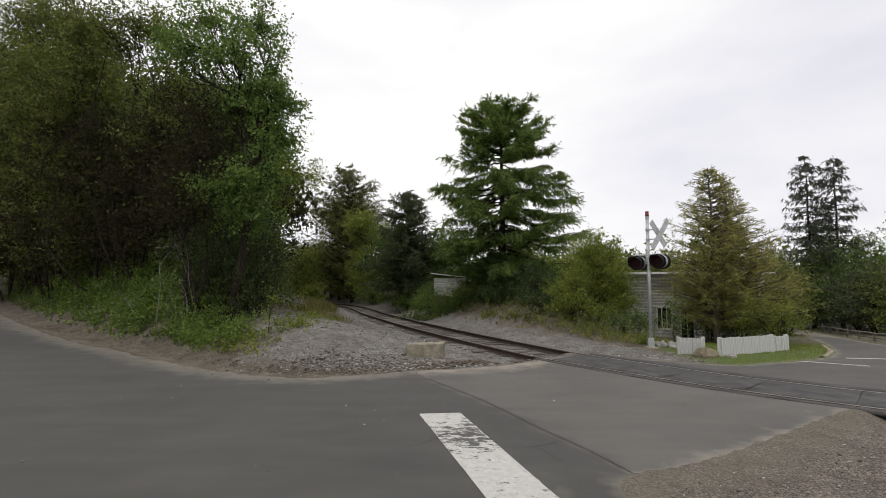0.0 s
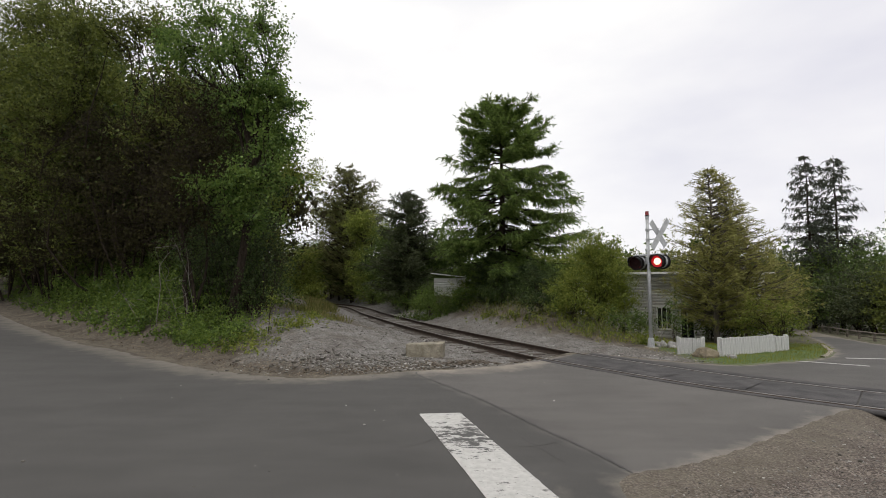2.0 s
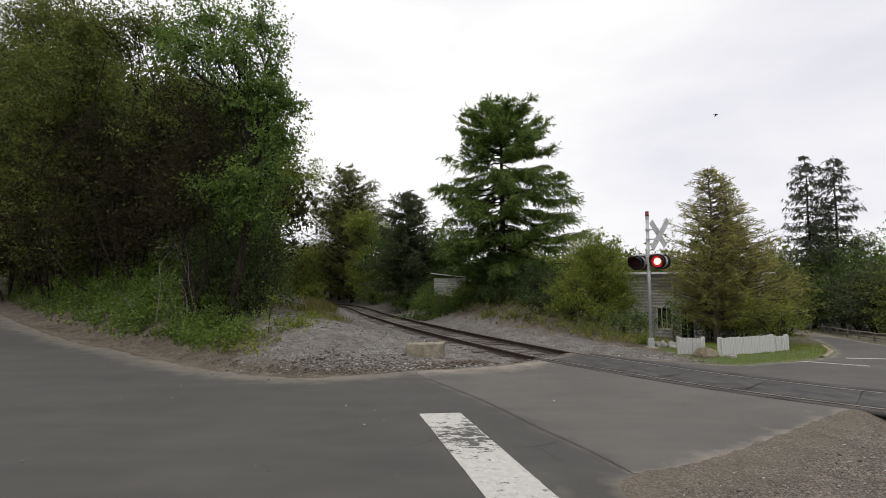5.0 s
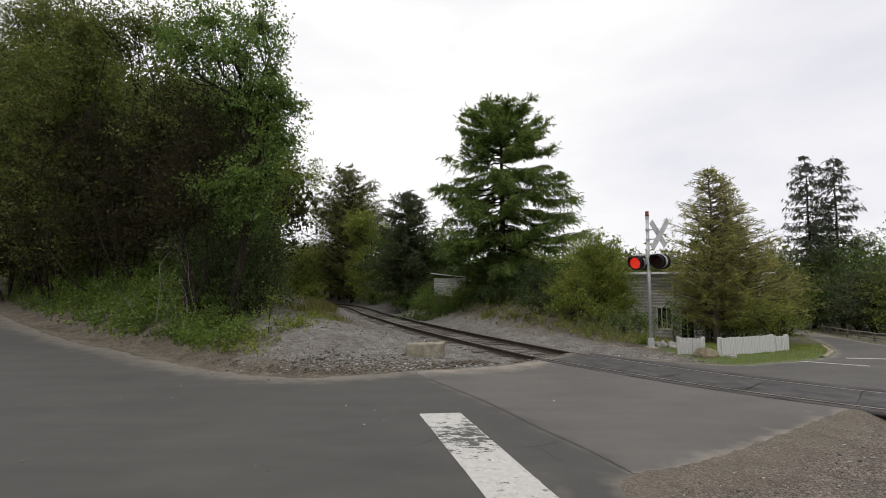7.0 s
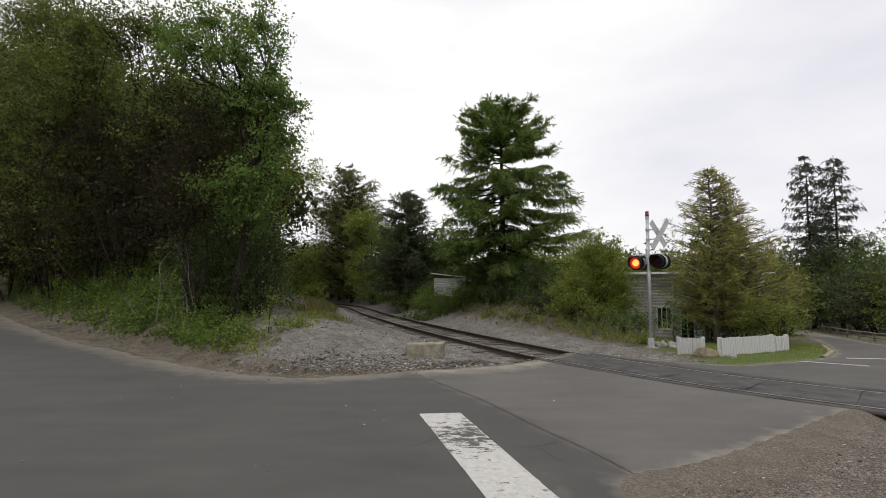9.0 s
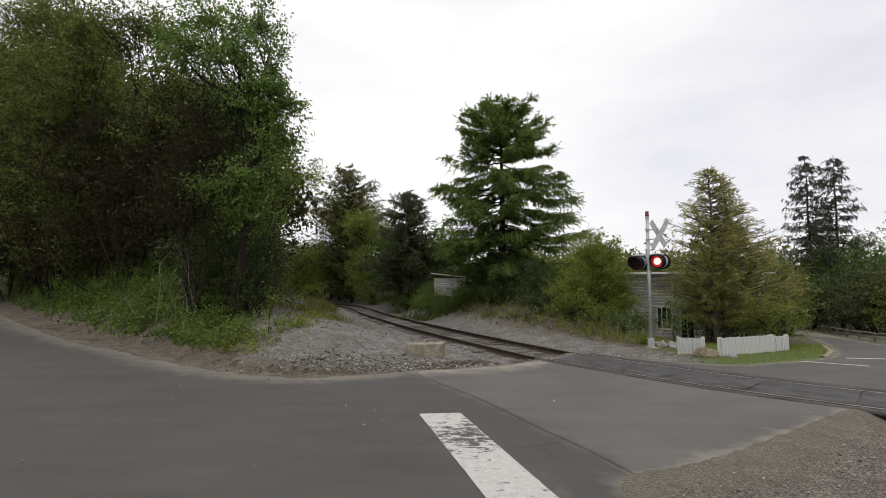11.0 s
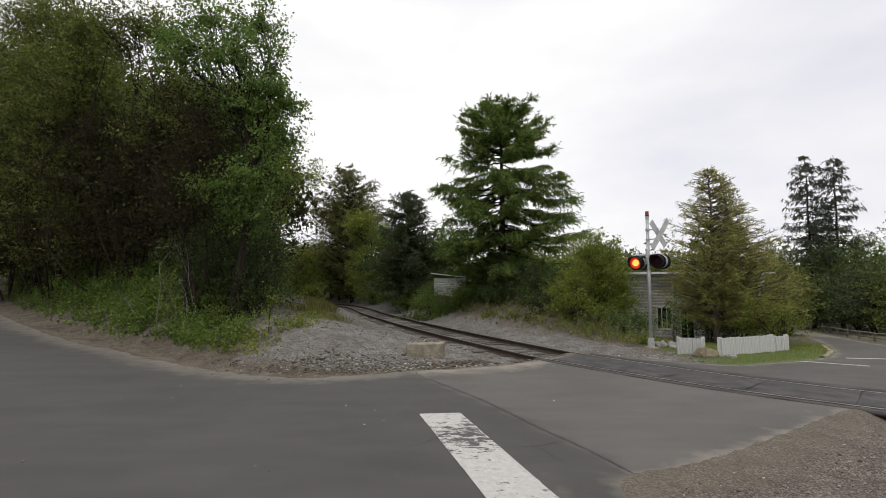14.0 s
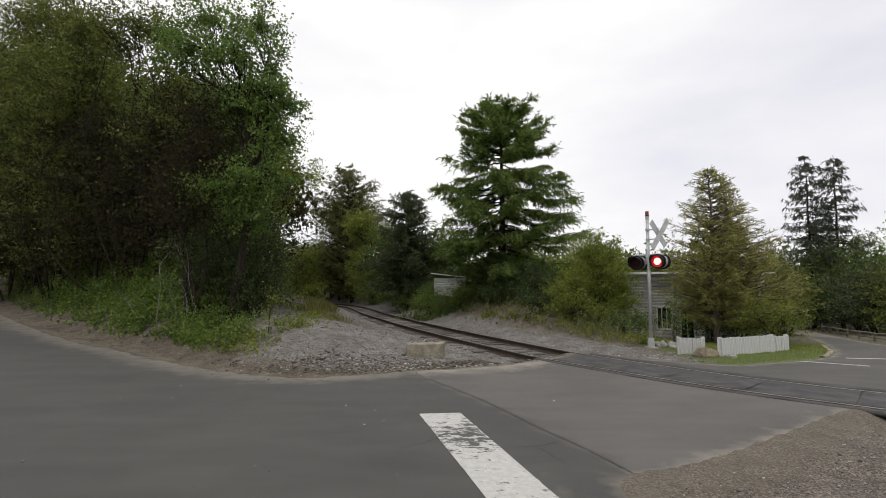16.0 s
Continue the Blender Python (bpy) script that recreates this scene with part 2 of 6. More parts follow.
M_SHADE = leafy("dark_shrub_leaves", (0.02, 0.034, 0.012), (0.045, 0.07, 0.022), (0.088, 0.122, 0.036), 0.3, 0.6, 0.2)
M_GRASS = leafy("grass_blades", (0.085, 0.1, 0.01), (0.175, 0.185, 0.017), (0.28, 0.265, 0.04), 0.4, 0.8, 0.1)

M_BLACK.node_tree.nodes["Principled BSDF"].inputs["Specular IOR Level"].default_value = 0.2
M_BARK.node_tree.nodes["Principled BSDF"].inputs["Specular IOR Level"].default_value = 0.08


# ---- mesh helpers ----
class Soup:
    """Collects quads and triangles as arrays and links them as one mesh."""

    def __init__(self):
        self.v, self.f, self.n = [], [], 0

    def add(self, v, f):
        v, f = np.asarray(v, float), np.asarray(f, int)
        self.v.append(v)
        self.f.append(f + self.n)
        self.n += len(v)

    def mesh(self, name, material, smooth=False):
        me = bpy.data.meshes.new(name)
        v = np.concatenate(self.v)
        loops = np.concatenate([f.ravel() for f in self.f])
        sizes = np.concatenate([np.full(len(f), f.shape[1]) for f in self.f])
        me.vertices.add(len(v))
        me.vertices.foreach_set("co", v.ravel())
        me.loops.add(len(loops))
        me.loops.foreach_set("vertex_index", loops.astype(np.int32))
        me.polygons.add(len(sizes))
        me.polygons.foreach_set("loop_start", np.concatenate([[0], np.cumsum(sizes)[:-1]]).astype(np.int32))
        if smooth:
            me.polygons.foreach_set("use_smooth", np.ones(len(sizes), bool))
        me.materials.append(material)
        me.update(calc_edges=True)
        return me


def soup_part(name, soup, material, parent, label="", smooth=False):
    ob = new(name, soup.mesh(name, material, smooth))
    ob.parent = parent
    return tagged(ob, label)


def part(name, bm, material, parent, label="", smooth=False):
    me = bpy.data.meshes.new(name)
    bm.to_mesh(me)
    bm.free()
    me.materials.append(material)
    if smooth:
        me.polygons.foreach_set("use_smooth", np.ones(len(me.polygons), bool))
    ob = new(name, me)
    ob.parent = parent
    return tagged(ob, label)


def box_bm(sx, sy, sz, at=(0, 0, 0), bevel=0.0, jitter=0.0, seed=0):
    bm = bmesh.new()
    bmesh.ops.create_cube(bm, size=1.0, matrix=Matrix.Translation(at) @ Matrix.Diagonal((sx, sy, sz, 1)))
    if bevel:
        bmesh.ops.bevel(bm, geom=bm.edges[:], offset=bevel, segments=2, affect="EDGES", profile=0.6)
    if jitter:
        r = random.Random(seed)
        for v in bm.verts:
            v.co += Vector((r.uniform(-1, 1), r.uniform(-1, 1), r.uniform(-1, 1))) * jitter
    return bm


def cyl_bm(r1, r2, depth, m=Matrix(), sides=20, caps=True):
    bm = bmesh.new()
    bmesh.ops.create_cone(bm, cap_ends=caps, segments=sides, radius1=r1, radius2=r2, depth=depth, matrix=m)
    return bm


def tube(soup, pts, radii, sides=5):
    pts, radii = np.asarray(pts, float), np.asarray(radii, float)
    k = len(pts)
    d = np.gradient(pts, axis=0)
    d /= np.linalg.norm(d, axis=1)[:, None] + 1e-9
    ref = np.array([0.31, 0.87, 0.38]) if abs(d[0] @ np.array([0.31, 0.87, 0.38])) < 0.9 else np.array([1.0, 0, 0])
    u = np.cross(d, ref)
    u /= np.linalg.norm(u, axis=1)[:, None] + 1e-9
    w = np.cross(d, u)
    a = np.linspace(0, 2 * math.pi, sides, endpoint=False)
    ring = u[:, None] * np.cos(a)[None, :, None] + w[:, None] * np.sin(a)[None, :, None]
    v = (pts[:, None] + ring * radii[:, None, None]).reshape(-1, 3)
    i, j = np.meshgrid(np.arange(k - 1), np.arange(sides), indexing="ij")
    j2 = (j + 1) % sides
    soup.add(v, np.stack([i * sides + j, i * sides + j2, (i + 1) * sides + j2, (i + 1) * sides + j], -1).reshape(-1, 4))


def strands(soup, pts, radii):
    """Many three-sided twigs at once: pts is (twigs, points, 3)."""
    pts, radii = np.asarray(pts, float), np.asarray(radii, float)
    n, k = pts.shape[:2]
    if not n:
        return
    d = unit(np.gradient(pts, axis=1))
    u = unit(np.cross(d, np.array([0.31, 0.87, 0.38])))
    w = np.cross(d, u)
    a = np.linspace(0, 2 * math.pi, 3, endpoint=False)
    ring = u[:, :, None] * np.cos(a)[:, None] + w[:, :, None] * np.sin(a)[:, None]
    v = (pts[:, :, None] + ring * radii[None, :, None, None]).reshape(-1, 3)
    i, j = np.meshgrid(np.arange(k - 1), np.arange(3), indexing="ij")
    f = np.stack([i * 3 + j, i * 3 + (j + 1) % 3, (i + 1) * 3 + (j + 1) % 3, (i + 1) * 3 + j], -1).reshape(-1, 4)
    soup.add(v, (f[None] + (np.arange(n) * k * 3)[:, None, None]).reshape(-1, 4))


def wavering(a, b, rng, k=4, sag=0.1):
    """Wavering lines from the points a to the points b."""
    a, b = np.asarray(a, float), np.asarray(b, float)
    t = np.linspace(0, 1, k)[None, :, None]
    ln = np.linalg.norm(b - a, axis=1)[:, None, None]
    return a[:, None] + (b - a)[:, None] * t + rng.normal(size=(len(a), 1, 3)) * ln * sag * np.sin(t * math.pi) + rng.normal(size=(len(a), k, 3)) * ln * 0.03 * ((t > 0) & (t < 1))


def unit(a):
    return a / (np.linalg.norm(a, axis=-1, keepdims=True) + 1e-9)


def leaves(soup, p, size, rng, width=0.55, up=0.5, direction=None, spread=1.0, far=False):
    """A folded four-cornered leaf at each point, three-cornered far off; direction gives the way they point."""
    n = len(p)
    if not n:
        return
    d = rng.normal(size=(n, 3)) * spread
    if direction is not None:
        d = d + direction
    d = unit(d)
    nrm = rng.normal(size=(n, 3)) + np.array([0, 0, up * 2])
    s = unit(np.cross(d, nrm))
    nn = np.cross(s, d)
    L = (size * rng.uniform(0.6, 1.35, n))[:, None]
    W = L * width * 0.5
    if far:
        v = np.stack([p + s * W, p + d * L * 1.15 + nn * L * 0.1, p - s * W], 1)
        soup.add(v.reshape(-1, 3), np.arange(3 * n).reshape(n, 3))
        return
    v = np.stack([p, p + d * L * 0.45 + s * W + nn * L * 0.08, p + d * L, p + d * L * 0.45 - s * W + nn * L * 0.08], 1)
    soup.add(v.reshape(-1, 3), np.arange(4 * n).reshape(n, 4))


def bent(a, b, rng, k=6, sag=0.12):
    """A wavering line of k points from a to b."""
    a, b = np.asarray(a, float), np.asarray(b, float)
    t = np.linspace(0, 1, k)[:, None]
    ln = np.linalg.norm(b - a)
    off = rng.normal(size=3) * ln * sag
    return a + (b - a) * t + off * np.sin(t * math.pi) + rng.normal(size=(k, 3)) * ln * 0.015 * (t > 0) * (t < 1)


# ---- plan of the road, the track and the land ----
def spline(ctrl, per=6):
    """Catmull-Rom line through the control points."""
    c = np.asarray(ctrl, float)
    c = np.vstack([2 * c[0] - c[1], c, 2 * c[-1] - c[-2]])
    t = np.linspace(0, 1, per, endpoint=False)[:, None]
    out = []
    for i in range(1, len(c) - 2):
        p0, p1, p2, p3 = c[i - 1], c[i], c[i + 1], c[i + 2]
        out.append(0.5 * (2 * p1 + (p2 - p0) * t + (2 * p0 - 5 * p1 + 4 * p2 - p3) * t ** 2 + (3 * p1 - p0 - 3 * p2 + p3) * t ** 3))
    out.append(c[-2][None])
    return np.concatenate(out)


ROAD_WEST = spline([(-52, 52), (-23.4, 25.6), (-14.4, 18.1), (-10, 14.9), (-6.8, 12.3), (-4.8, 11.0), (-3.3, 10.35), (-2.2, 10.45), (-0.7, 11.1), (1.3, 11.75), (2.55, 12.75)])
ROAD_NORTH = spline([(3.75, 14.1), (4.96, 13.26), (5.9, 12.4), (6.9, 11.9), (7.84, 12.1), (9.9, 12.95), (11.3, 14.3), (13.2, 17.0), (15.5, 20.6), (19.4, 27.6), (26.5, 42)])
ROAD_EAST = spline([(29, 42), (21.0, 27.8), (16.95, 20.5), (14.9, 16.0), (14.3, 12.0), (15.5, 8.5), (19, 4), (12, 4.6), (9.0, 6.6), (6.9, 7.75), (6.08, 7.47), (4.47, 6.4), (3.28, 5.62), (2.42, 5.17), (1.83, 4.9), (1.65, 4.0), (1.9, 0), (2.6, -40)])
ROAD_SOUTH = spline([(-6.5, -40), (-6.0, -4), (-12, 5), (-22, 14), (-70, 52)])
ROAD_POLY = np.vstack([ROAD_WEST, ROAD_NORTH, ROAD_EAST, ROAD_SOUTH])

# the track's middle line, from the far curve to beyond the crossing
TRACK = spline([(-62, 112), (-28, 74), (-11.2, 52.2), (-4.5, 33.6), (-1.75, 25.6), (0.45, 19.85), (2.45, 15.1), (3.3, 13.3), (4.15, 11.92), (5.55, 9.92), (7.0, 8.42), (9.6, 6.1), (14, 2.5), (60, -34)], 8)


def seg_dist(p, line):
    """Distance of points from a line, and on which side of it (positive: to the left of its way)."""
    best = np.full(len(p), 1e9)
    side = np.zeros(len(p))
    for a, b in zip(line[:-1], line[1:]):
        ab = b - a
        t = np.clip(((p - a) @ ab) / (ab @ ab + 1e-12), 0, 1)
        q = p - (a + t[:, None] * ab)
        d = np.hypot(q[:, 0], q[:, 1])
        m = d < best
        best[m] = d[m]
        side[m] = np.sign(ab[0] * q[m, 1] - ab[1] * q[m, 0])
    return best, side


def inside(p, poly):
    x, y = p[:, 0], p[:, 1]
    c = np.zeros(len(p), bool)
    j = len(poly) - 1
    for i in range(len(poly)):
        (xi, yi), (xj, yj) = poly[i], poly[j]
        if yi != yj:
            c ^= ((yi > y) != (yj > y)) & (x < (xj - xi) * (y - yi) / (yj - yi) + xi)
        j = i
    return c


def sm(a, b, x):
    t = np.clip((x - a) / (b - a), 0, 1)
    return t * t * (3 - 2 * t)


def fnoise(x, y, s=1.0):
    return (np.sin(x * 1.7 * s + 1.3 * np.sin(y * 1.1 * s)) + np.sin(y * 2.3 * s + 1.7 * np.sin(x * 0.9 * s)) + 0.6 * np.sin((x + y) * 4.1 * s)) / 2.6


def road_z(x, y):
    climb = np.clip(-x - 12, 0, 26) * sm(-14, 2, y)
    return -0.05 * np.maximum(0, y - 14.5) * sm(6.0, 10.0, x) * (1 - sm(26, 40, y) * 0.4) + 0.05 * climb


def land(p):
    """Height of the land, and its cover: gravel, grass, sand."""
    x, y = p[:, 0], p[:, 1]
    ins = inside(p, ROAD_POLY)
    edge, _ = seg_dist(p, ROAD_POLY)
    d = np.where(ins, -edge, edge)
    td, ts = seg_dist(p, TRACK)
    s = -td * ts                      # positive on the near, western side
    out = sm(0.2, 6.0, d)
    bank = sm(8.0, 11.0, s)
    west = (1 - bank) * 1.3 * sm(1.3, 8.5, s) * out + bank * (2.9 * sm(0.5, 5.0, d) + 1.2 * sm(5, 14, d))
    east = 0.95 * sm(2.0, 5.0, -s) * sm(0.5, 6, d) * (1 - sm(4.5, 9, x)) * sm(15, 23, y)
    beds = -0.165 * (1 - sm(1.5, 2.6, td)) * sm(0.05, 0.5, d)
    z = west + east + beds + road_z(x, y)
    near = 1 - sm(30, 60, np.hypot(x, y))
    rough = 0.035 * fnoise(x, y, 1.0) + 0.018 * fnoise(x + 9, y - 4, 3.1) + 0.010 * fnoise(x - 3, y, 8.0)
    z = z + rough * sm(0.1, 1.2, d) * near
    # a thin ragged lip of earth laps on to the road
    calm = np.where((y < 9) & (x > 1), 0.25, 1.0)
    lip = d + calm * (0.10 * fnoise(x, y, 2.2) + 0.05 * fnoise(x, y + 7, 7))
    z = z + 0.007 - np.where(ins, 0.3 * sm(0.02, 0.7, -lip), 0)
    far = np.hypot(x, y)
    z = z * (1 - 0.8 * sm(90, 200, far))
    gravel = np.maximum((1 - sm(2.2, 3.8, td + 0.5 * fnoise(x, y, 1.4))) * sm(0, .3, d), 0)
    mound = 0.8 * sm(0.3, 1.2, s) * (1 - sm(6.6, 8.4, s + 0.8 * fnoise(x, y, 0.8))) * (1 - sm(16.5, 20, y))
    gravel = np.maximum(gravel, mound * 0.95)
    gravel = np.maximum(gravel, 0.55 * (1 - sm(0.6, 1.8, d)) * (x > -4) * (x < 3))
    se = (y < 9) & (x > 1)
    gravel = np.where(se, 0.36, gravel * np.where((x < 0.3) & (x > -8), sm(0.3, 1.3, d + 0.3 * fnoise(x, y, 1.9)), 1))
    lawn = sm(6.0, 7.2, x) * sm(10, 11.5, y) * (1 - sm(16, 19, y)) * (1 - sm(12.5, 14.5, x))
    grass = np.maximum(lawn * 0.95, 0.35 * sm(3.0, 5, -s) * sm(14, 18, y))
    verge = np.exp(-((s - 5.2) / 1.1) ** 2) * sm(17.5, 20.5, y) * (1 - sm(28, 34, y)) * 0.55
    grass = np.maximum(grass, np.maximum(verge, 0.42 * sm(6.5, 9, s) * (1 - sm(60, 120, far)) * sm(1.2, 2.6, d)))
    grass = np.maximum(grass, 0.5 * sm(60, 120, far))
    sand = 0.42 * (1 - sm(0.0, 0.85, d + 0.25 * fnoise(x, y, 1.1))) * (~ins) * (x < 3.5)
    sand = np.maximum(sand, np.where(se, 0.5 * (1 - sm(0.05, 1.3, d)), 0))
    sand = np.maximum(sand, 0.5 * (1 - sm(0, 0.35, d)) * (x > 3.5))
    return z, gravel, grass, sand


def height(x, y):
    return float(land(np.array([[x, y]], float))[0][0])


def cover_attr(me, gravel, grass, sand, name="cover"):
    a = me.color_attributes.new(name, "FLOAT_COLOR", "POINT")
    a.data.foreach_set("color", np.stack([gravel, grass, sand, np.ones(len(sand))], 1).astype(np.float32).ravel())


def graded(stops):
    out = [np.arange(a, b, st) for a, b, st in stops]
    return np.concatenate(out + [[stops[-1][1]]])


def build_ground():
    xs = graded([(-2500, -400, 350), (-400, -100, 50), (-100, -34, 6), (-34, -16, 0.6), (-16, 14, 0.15), (14, 30, 0.5), (30, 100, 7), (100, 400, 50), (400, 2500, 350)])
    ys = graded([(-900, -100, 160), (-100, -10, 12), (-10, 3.8, 1.1), (3.8, 20, 0.15), (20, 34, 0.4), (34, 80, 2.2), (80, 200, 20), (200, 400, 50), (400, 2600, 300)])
    X, Y = np.meshgrid(xs, ys, indexing="xy")
    p = np.stack([X.ravel(), Y.ravel()], 1)
    z, gr, gs, sa = land(p)
    nx, ny = len(xs), len(ys)
    i, j = np.meshgrid(np.arange(ny - 1), np.arange(nx - 1), indexing="ij")
    a = (i * nx + j).ravel()
    s = Soup()
    s.add(np.column_stack([p, z]), np.stack([a, a + 1, a + nx + 1, a + nx], 1))
    me = s.mesh("ground", M_GROUND, True)
    cover_attr(me, gr, gs, sa)
    near = (p[:, 1] < 9) & (p[:, 0] > 1) & (p[:, 1] > -6)
    edge = seg_dist(p, ROAD_POLY)[0]
    cover_attr(me, near.astype(float), np.where(near, 0.5 * (1 - sm(0.3, 1.2, edge)), 0), np.zeros(len(p)), "shoulder")
    return tagged(new("ground", me), "brown earth with gravel, leaf litter and grass", "ground", kind="structure")


def build_road():
    from mathutils.geometry import delaunay_2d_cdt
    poly = ROAD_POLY
    gx, gy = np.meshgrid(np.arange(-16, 17, 0.3), np.arange(2, 24, 0.3))
    q = np.stack([gx.ravel(), gy.ravel()], 1)
    cx, cy = np.meshgrid(np.arange(-60, 45, 3.0), np.arange(-38, 57, 3.0))
    q = np.vstack([q, np.stack([cx.ravel(), cy.ravel()], 1)])
    q = q[inside(q, poly)]
    q = q[seg_dist(q, poly)[0] > 0.12]
    n = len(poly)
    vs = [Vector(v) for v in poly] + [Vector(v) for v in q]
    res = delaunay_2d_cdt(vs, [(k, (k + 1) % n) for k in range(n)], [], 1, 1e-4)
    p = np.array([tuple(v) for v in res[0]])
    tri = np.array([f for f in res[2] if len(f) == 3])
    s = Soup()
    s.add(np.column_stack([p, road_z(p[:, 0], p[:, 1])]), tri)
    me = s.mesh("road", M_ROAD, True)
    d = seg_dist(p, poly)[0]
    wide = np.where(p[:, 1] < 9, np.where(p[:, 0] < 1.2, 1.0, 0.32), np.where(p[:, 0] < 2.7, 1.3, 0.35))
    sand = np.where((p[:, 0] > 1.2) & (p[:, 1] < 9), 0.5, 0.6) * (1 - sm(0.0, 1.0, d / wide))
    # the newer, paler paving lies beyond the seam, towards the crossing
    seam = np.array(SEAM)
    beyond = np.interp(p[:, 1], seam[::-1, 1], seam[::-1, 0])
    td, ts = seg_dist(p, TRACK)
    pale = ((p[:, 0] > beyond) & (p[:, 1] > 4.6) & (ts < 0)).astype(float)
    pale = np.maximum(pale, 0.5 * ((ts > 0) & (p[:, 0] > 3) & (td > 1.2)))
    cover_attr(me, pale, np.zeros(len(p)), sand)
    tagged(new("road", me), "worn grey asphalt road with sandy edges", "road", kind="structure")


SEAM = [(-0.6, 10.95), (-0.5, 10.5), (0.17, 9.23), (0.63, 8.32), (0.98, 7.47), (1.32, 6.6), (1.71, 5.71), (1.92, 5.07)]


def ribbon(line, w, z, up=0.0, wob=0.0, seed=1):
    rng = np.random.default_rng(seed)
    d = unit(np.gradient(line, axis=0))
    nrm = np.stack([-d[:, 1], d[:, 0]], 1)
    ww = w * 0.5 * (1 + wob * rng.normal(size=(len(line), 1)))
    v = np.concatenate([line + nrm * ww, line - nrm * ww])
    k = len(line)
    s = Soup()
    i = np.arange(k - 1)
    s.add(np.column_stack([v, np.full(len(v), z)]), np.stack([i, i + k, i + k + 1, i + 1], 1))
    return s


def flat_thing(name, soup, material, label, category):
    return tagged(new(name, soup.mesh(name, material)), label, category, kind="structure")


def sheet(corners, z, cut=24):
    """A finely divided four-cornered sheet."""
    c = np.asarray(corners, float)
    u, v = np.meshgrid(np.linspace(0, 1, cut), np.linspace(0, 1, cut * 3), indexing="xy")
    p = (c[0] * (1 - u[..., None]) + c[1] * u[..., None]) * (1 - v[..., None]) + (c[3] * (1 - u[..., None]) + c[2] * u[..., None]) * v[..., None]
    rim = np.where(u < 0.02, -1.0, np.where(u > 0.98, 1.0, 0.0))
    side = (c[1] - c[0]) / np.linalg.norm(c[1] - c[0])
    p = p + side * (rim * 0.006 * fnoise(p[..., 0] * 3, p[..., 1], 23.0))[..., None]
    p = p.reshape(-1, 2)
    i, j = np.meshgrid(np.arange(cut * 3 - 1), np.arange(cut - 1), indexing="ij")
    a = (i * cut + j).ravel()
    s = Soup()
    s.add(np.column_stack([p, road_z(p[:, 0], p[:, 1]) + z]), np.stack([a, a + cut, a + cut + 1, a + 1], 1))
    return s


build_ground()
build_road()
flat_thing("road_seam", ribbon(spline(SEAM, 14), 0.032, 0.005, wob=0.6), M_TAR, "dark tar seam across the asphalt", "seam")
for pts, w in ((((-0.66, 5.82), (-0.3, 5.95), (-0.03, 6.22), (0.53, 6.02), (1.06, 5.91), (1.62, 6.18)), 0.009), (((0.85, 6.88), (1.0, 6.24), (1.16, 5.75), (1.3, 5.43)), 0.008), (((0.15, 8.15), (0.38, 6.93)), 0.012)):
    flat_thing("road_crack", ribbon(spline(pts, 12) + np.random.default_rng(3).normal(size=(12 * (len(pts) - 1) + 1, 2)) * 0.012, w, 0.004, wob=0.5), M_TAR, "fine dark crack in the asphalt", "crack")
flat_thing("stop_line", sheet([(-0.355, 7.37), (0.26, 7.43), (1.66, 2.1), (1.0, 2.1)], 0.006), M_PAINT, "worn white painted stop line on asphalt", "road marking")
flat_thing("far_stop_line", sheet([(8.95, 12.47), (10.1, 11.66), (10.15, 11.76), (9.0, 12.57)], 0.006, 6), M_PAINT, "thin white painted line on the far road", "road marking")
flat_thing("far_lane_line", sheet([(10.6, 12.95), (13.2, 12.5), (13.25, 12.62), (10.65, 13.07)], 0.006, 6), M_PAINT, "white painted lane line on the far road", "road marking")


# ---- railway track ----
def offset(line, o):
    d = unit(np.gradient(line, axis=0))
    return line + np.stack([-d[:, 1], d[:, 0]], 1) * o


def sweep(line, zs, profile, name, material, parent, label=""):
    d = unit(np.gradient(line, axis=0))
    nrm = np.stack([-d[:, 1], d[:, 0]], 1)
    k, m = len(line), len(profile)
    v = np.zeros((k, m, 3))
    for q, (o, h) in enumerate(profile):
        v[:, q, :2] = line + nrm * o
        v[:, q, 2] = zs + h
    i, j = np.meshgrid(np.arange(k - 1), np.arange(m), indexing="ij")
    s = Soup()
    s.add(v.reshape(-1, 3), np.stack([i * m + j, i * m + (j + 1) % m, (i + 1) * m + (j + 1) % m, (i + 1) * m + j], -1).reshape(-1, 4))
    return soup_part(name, s, material, parent, label)


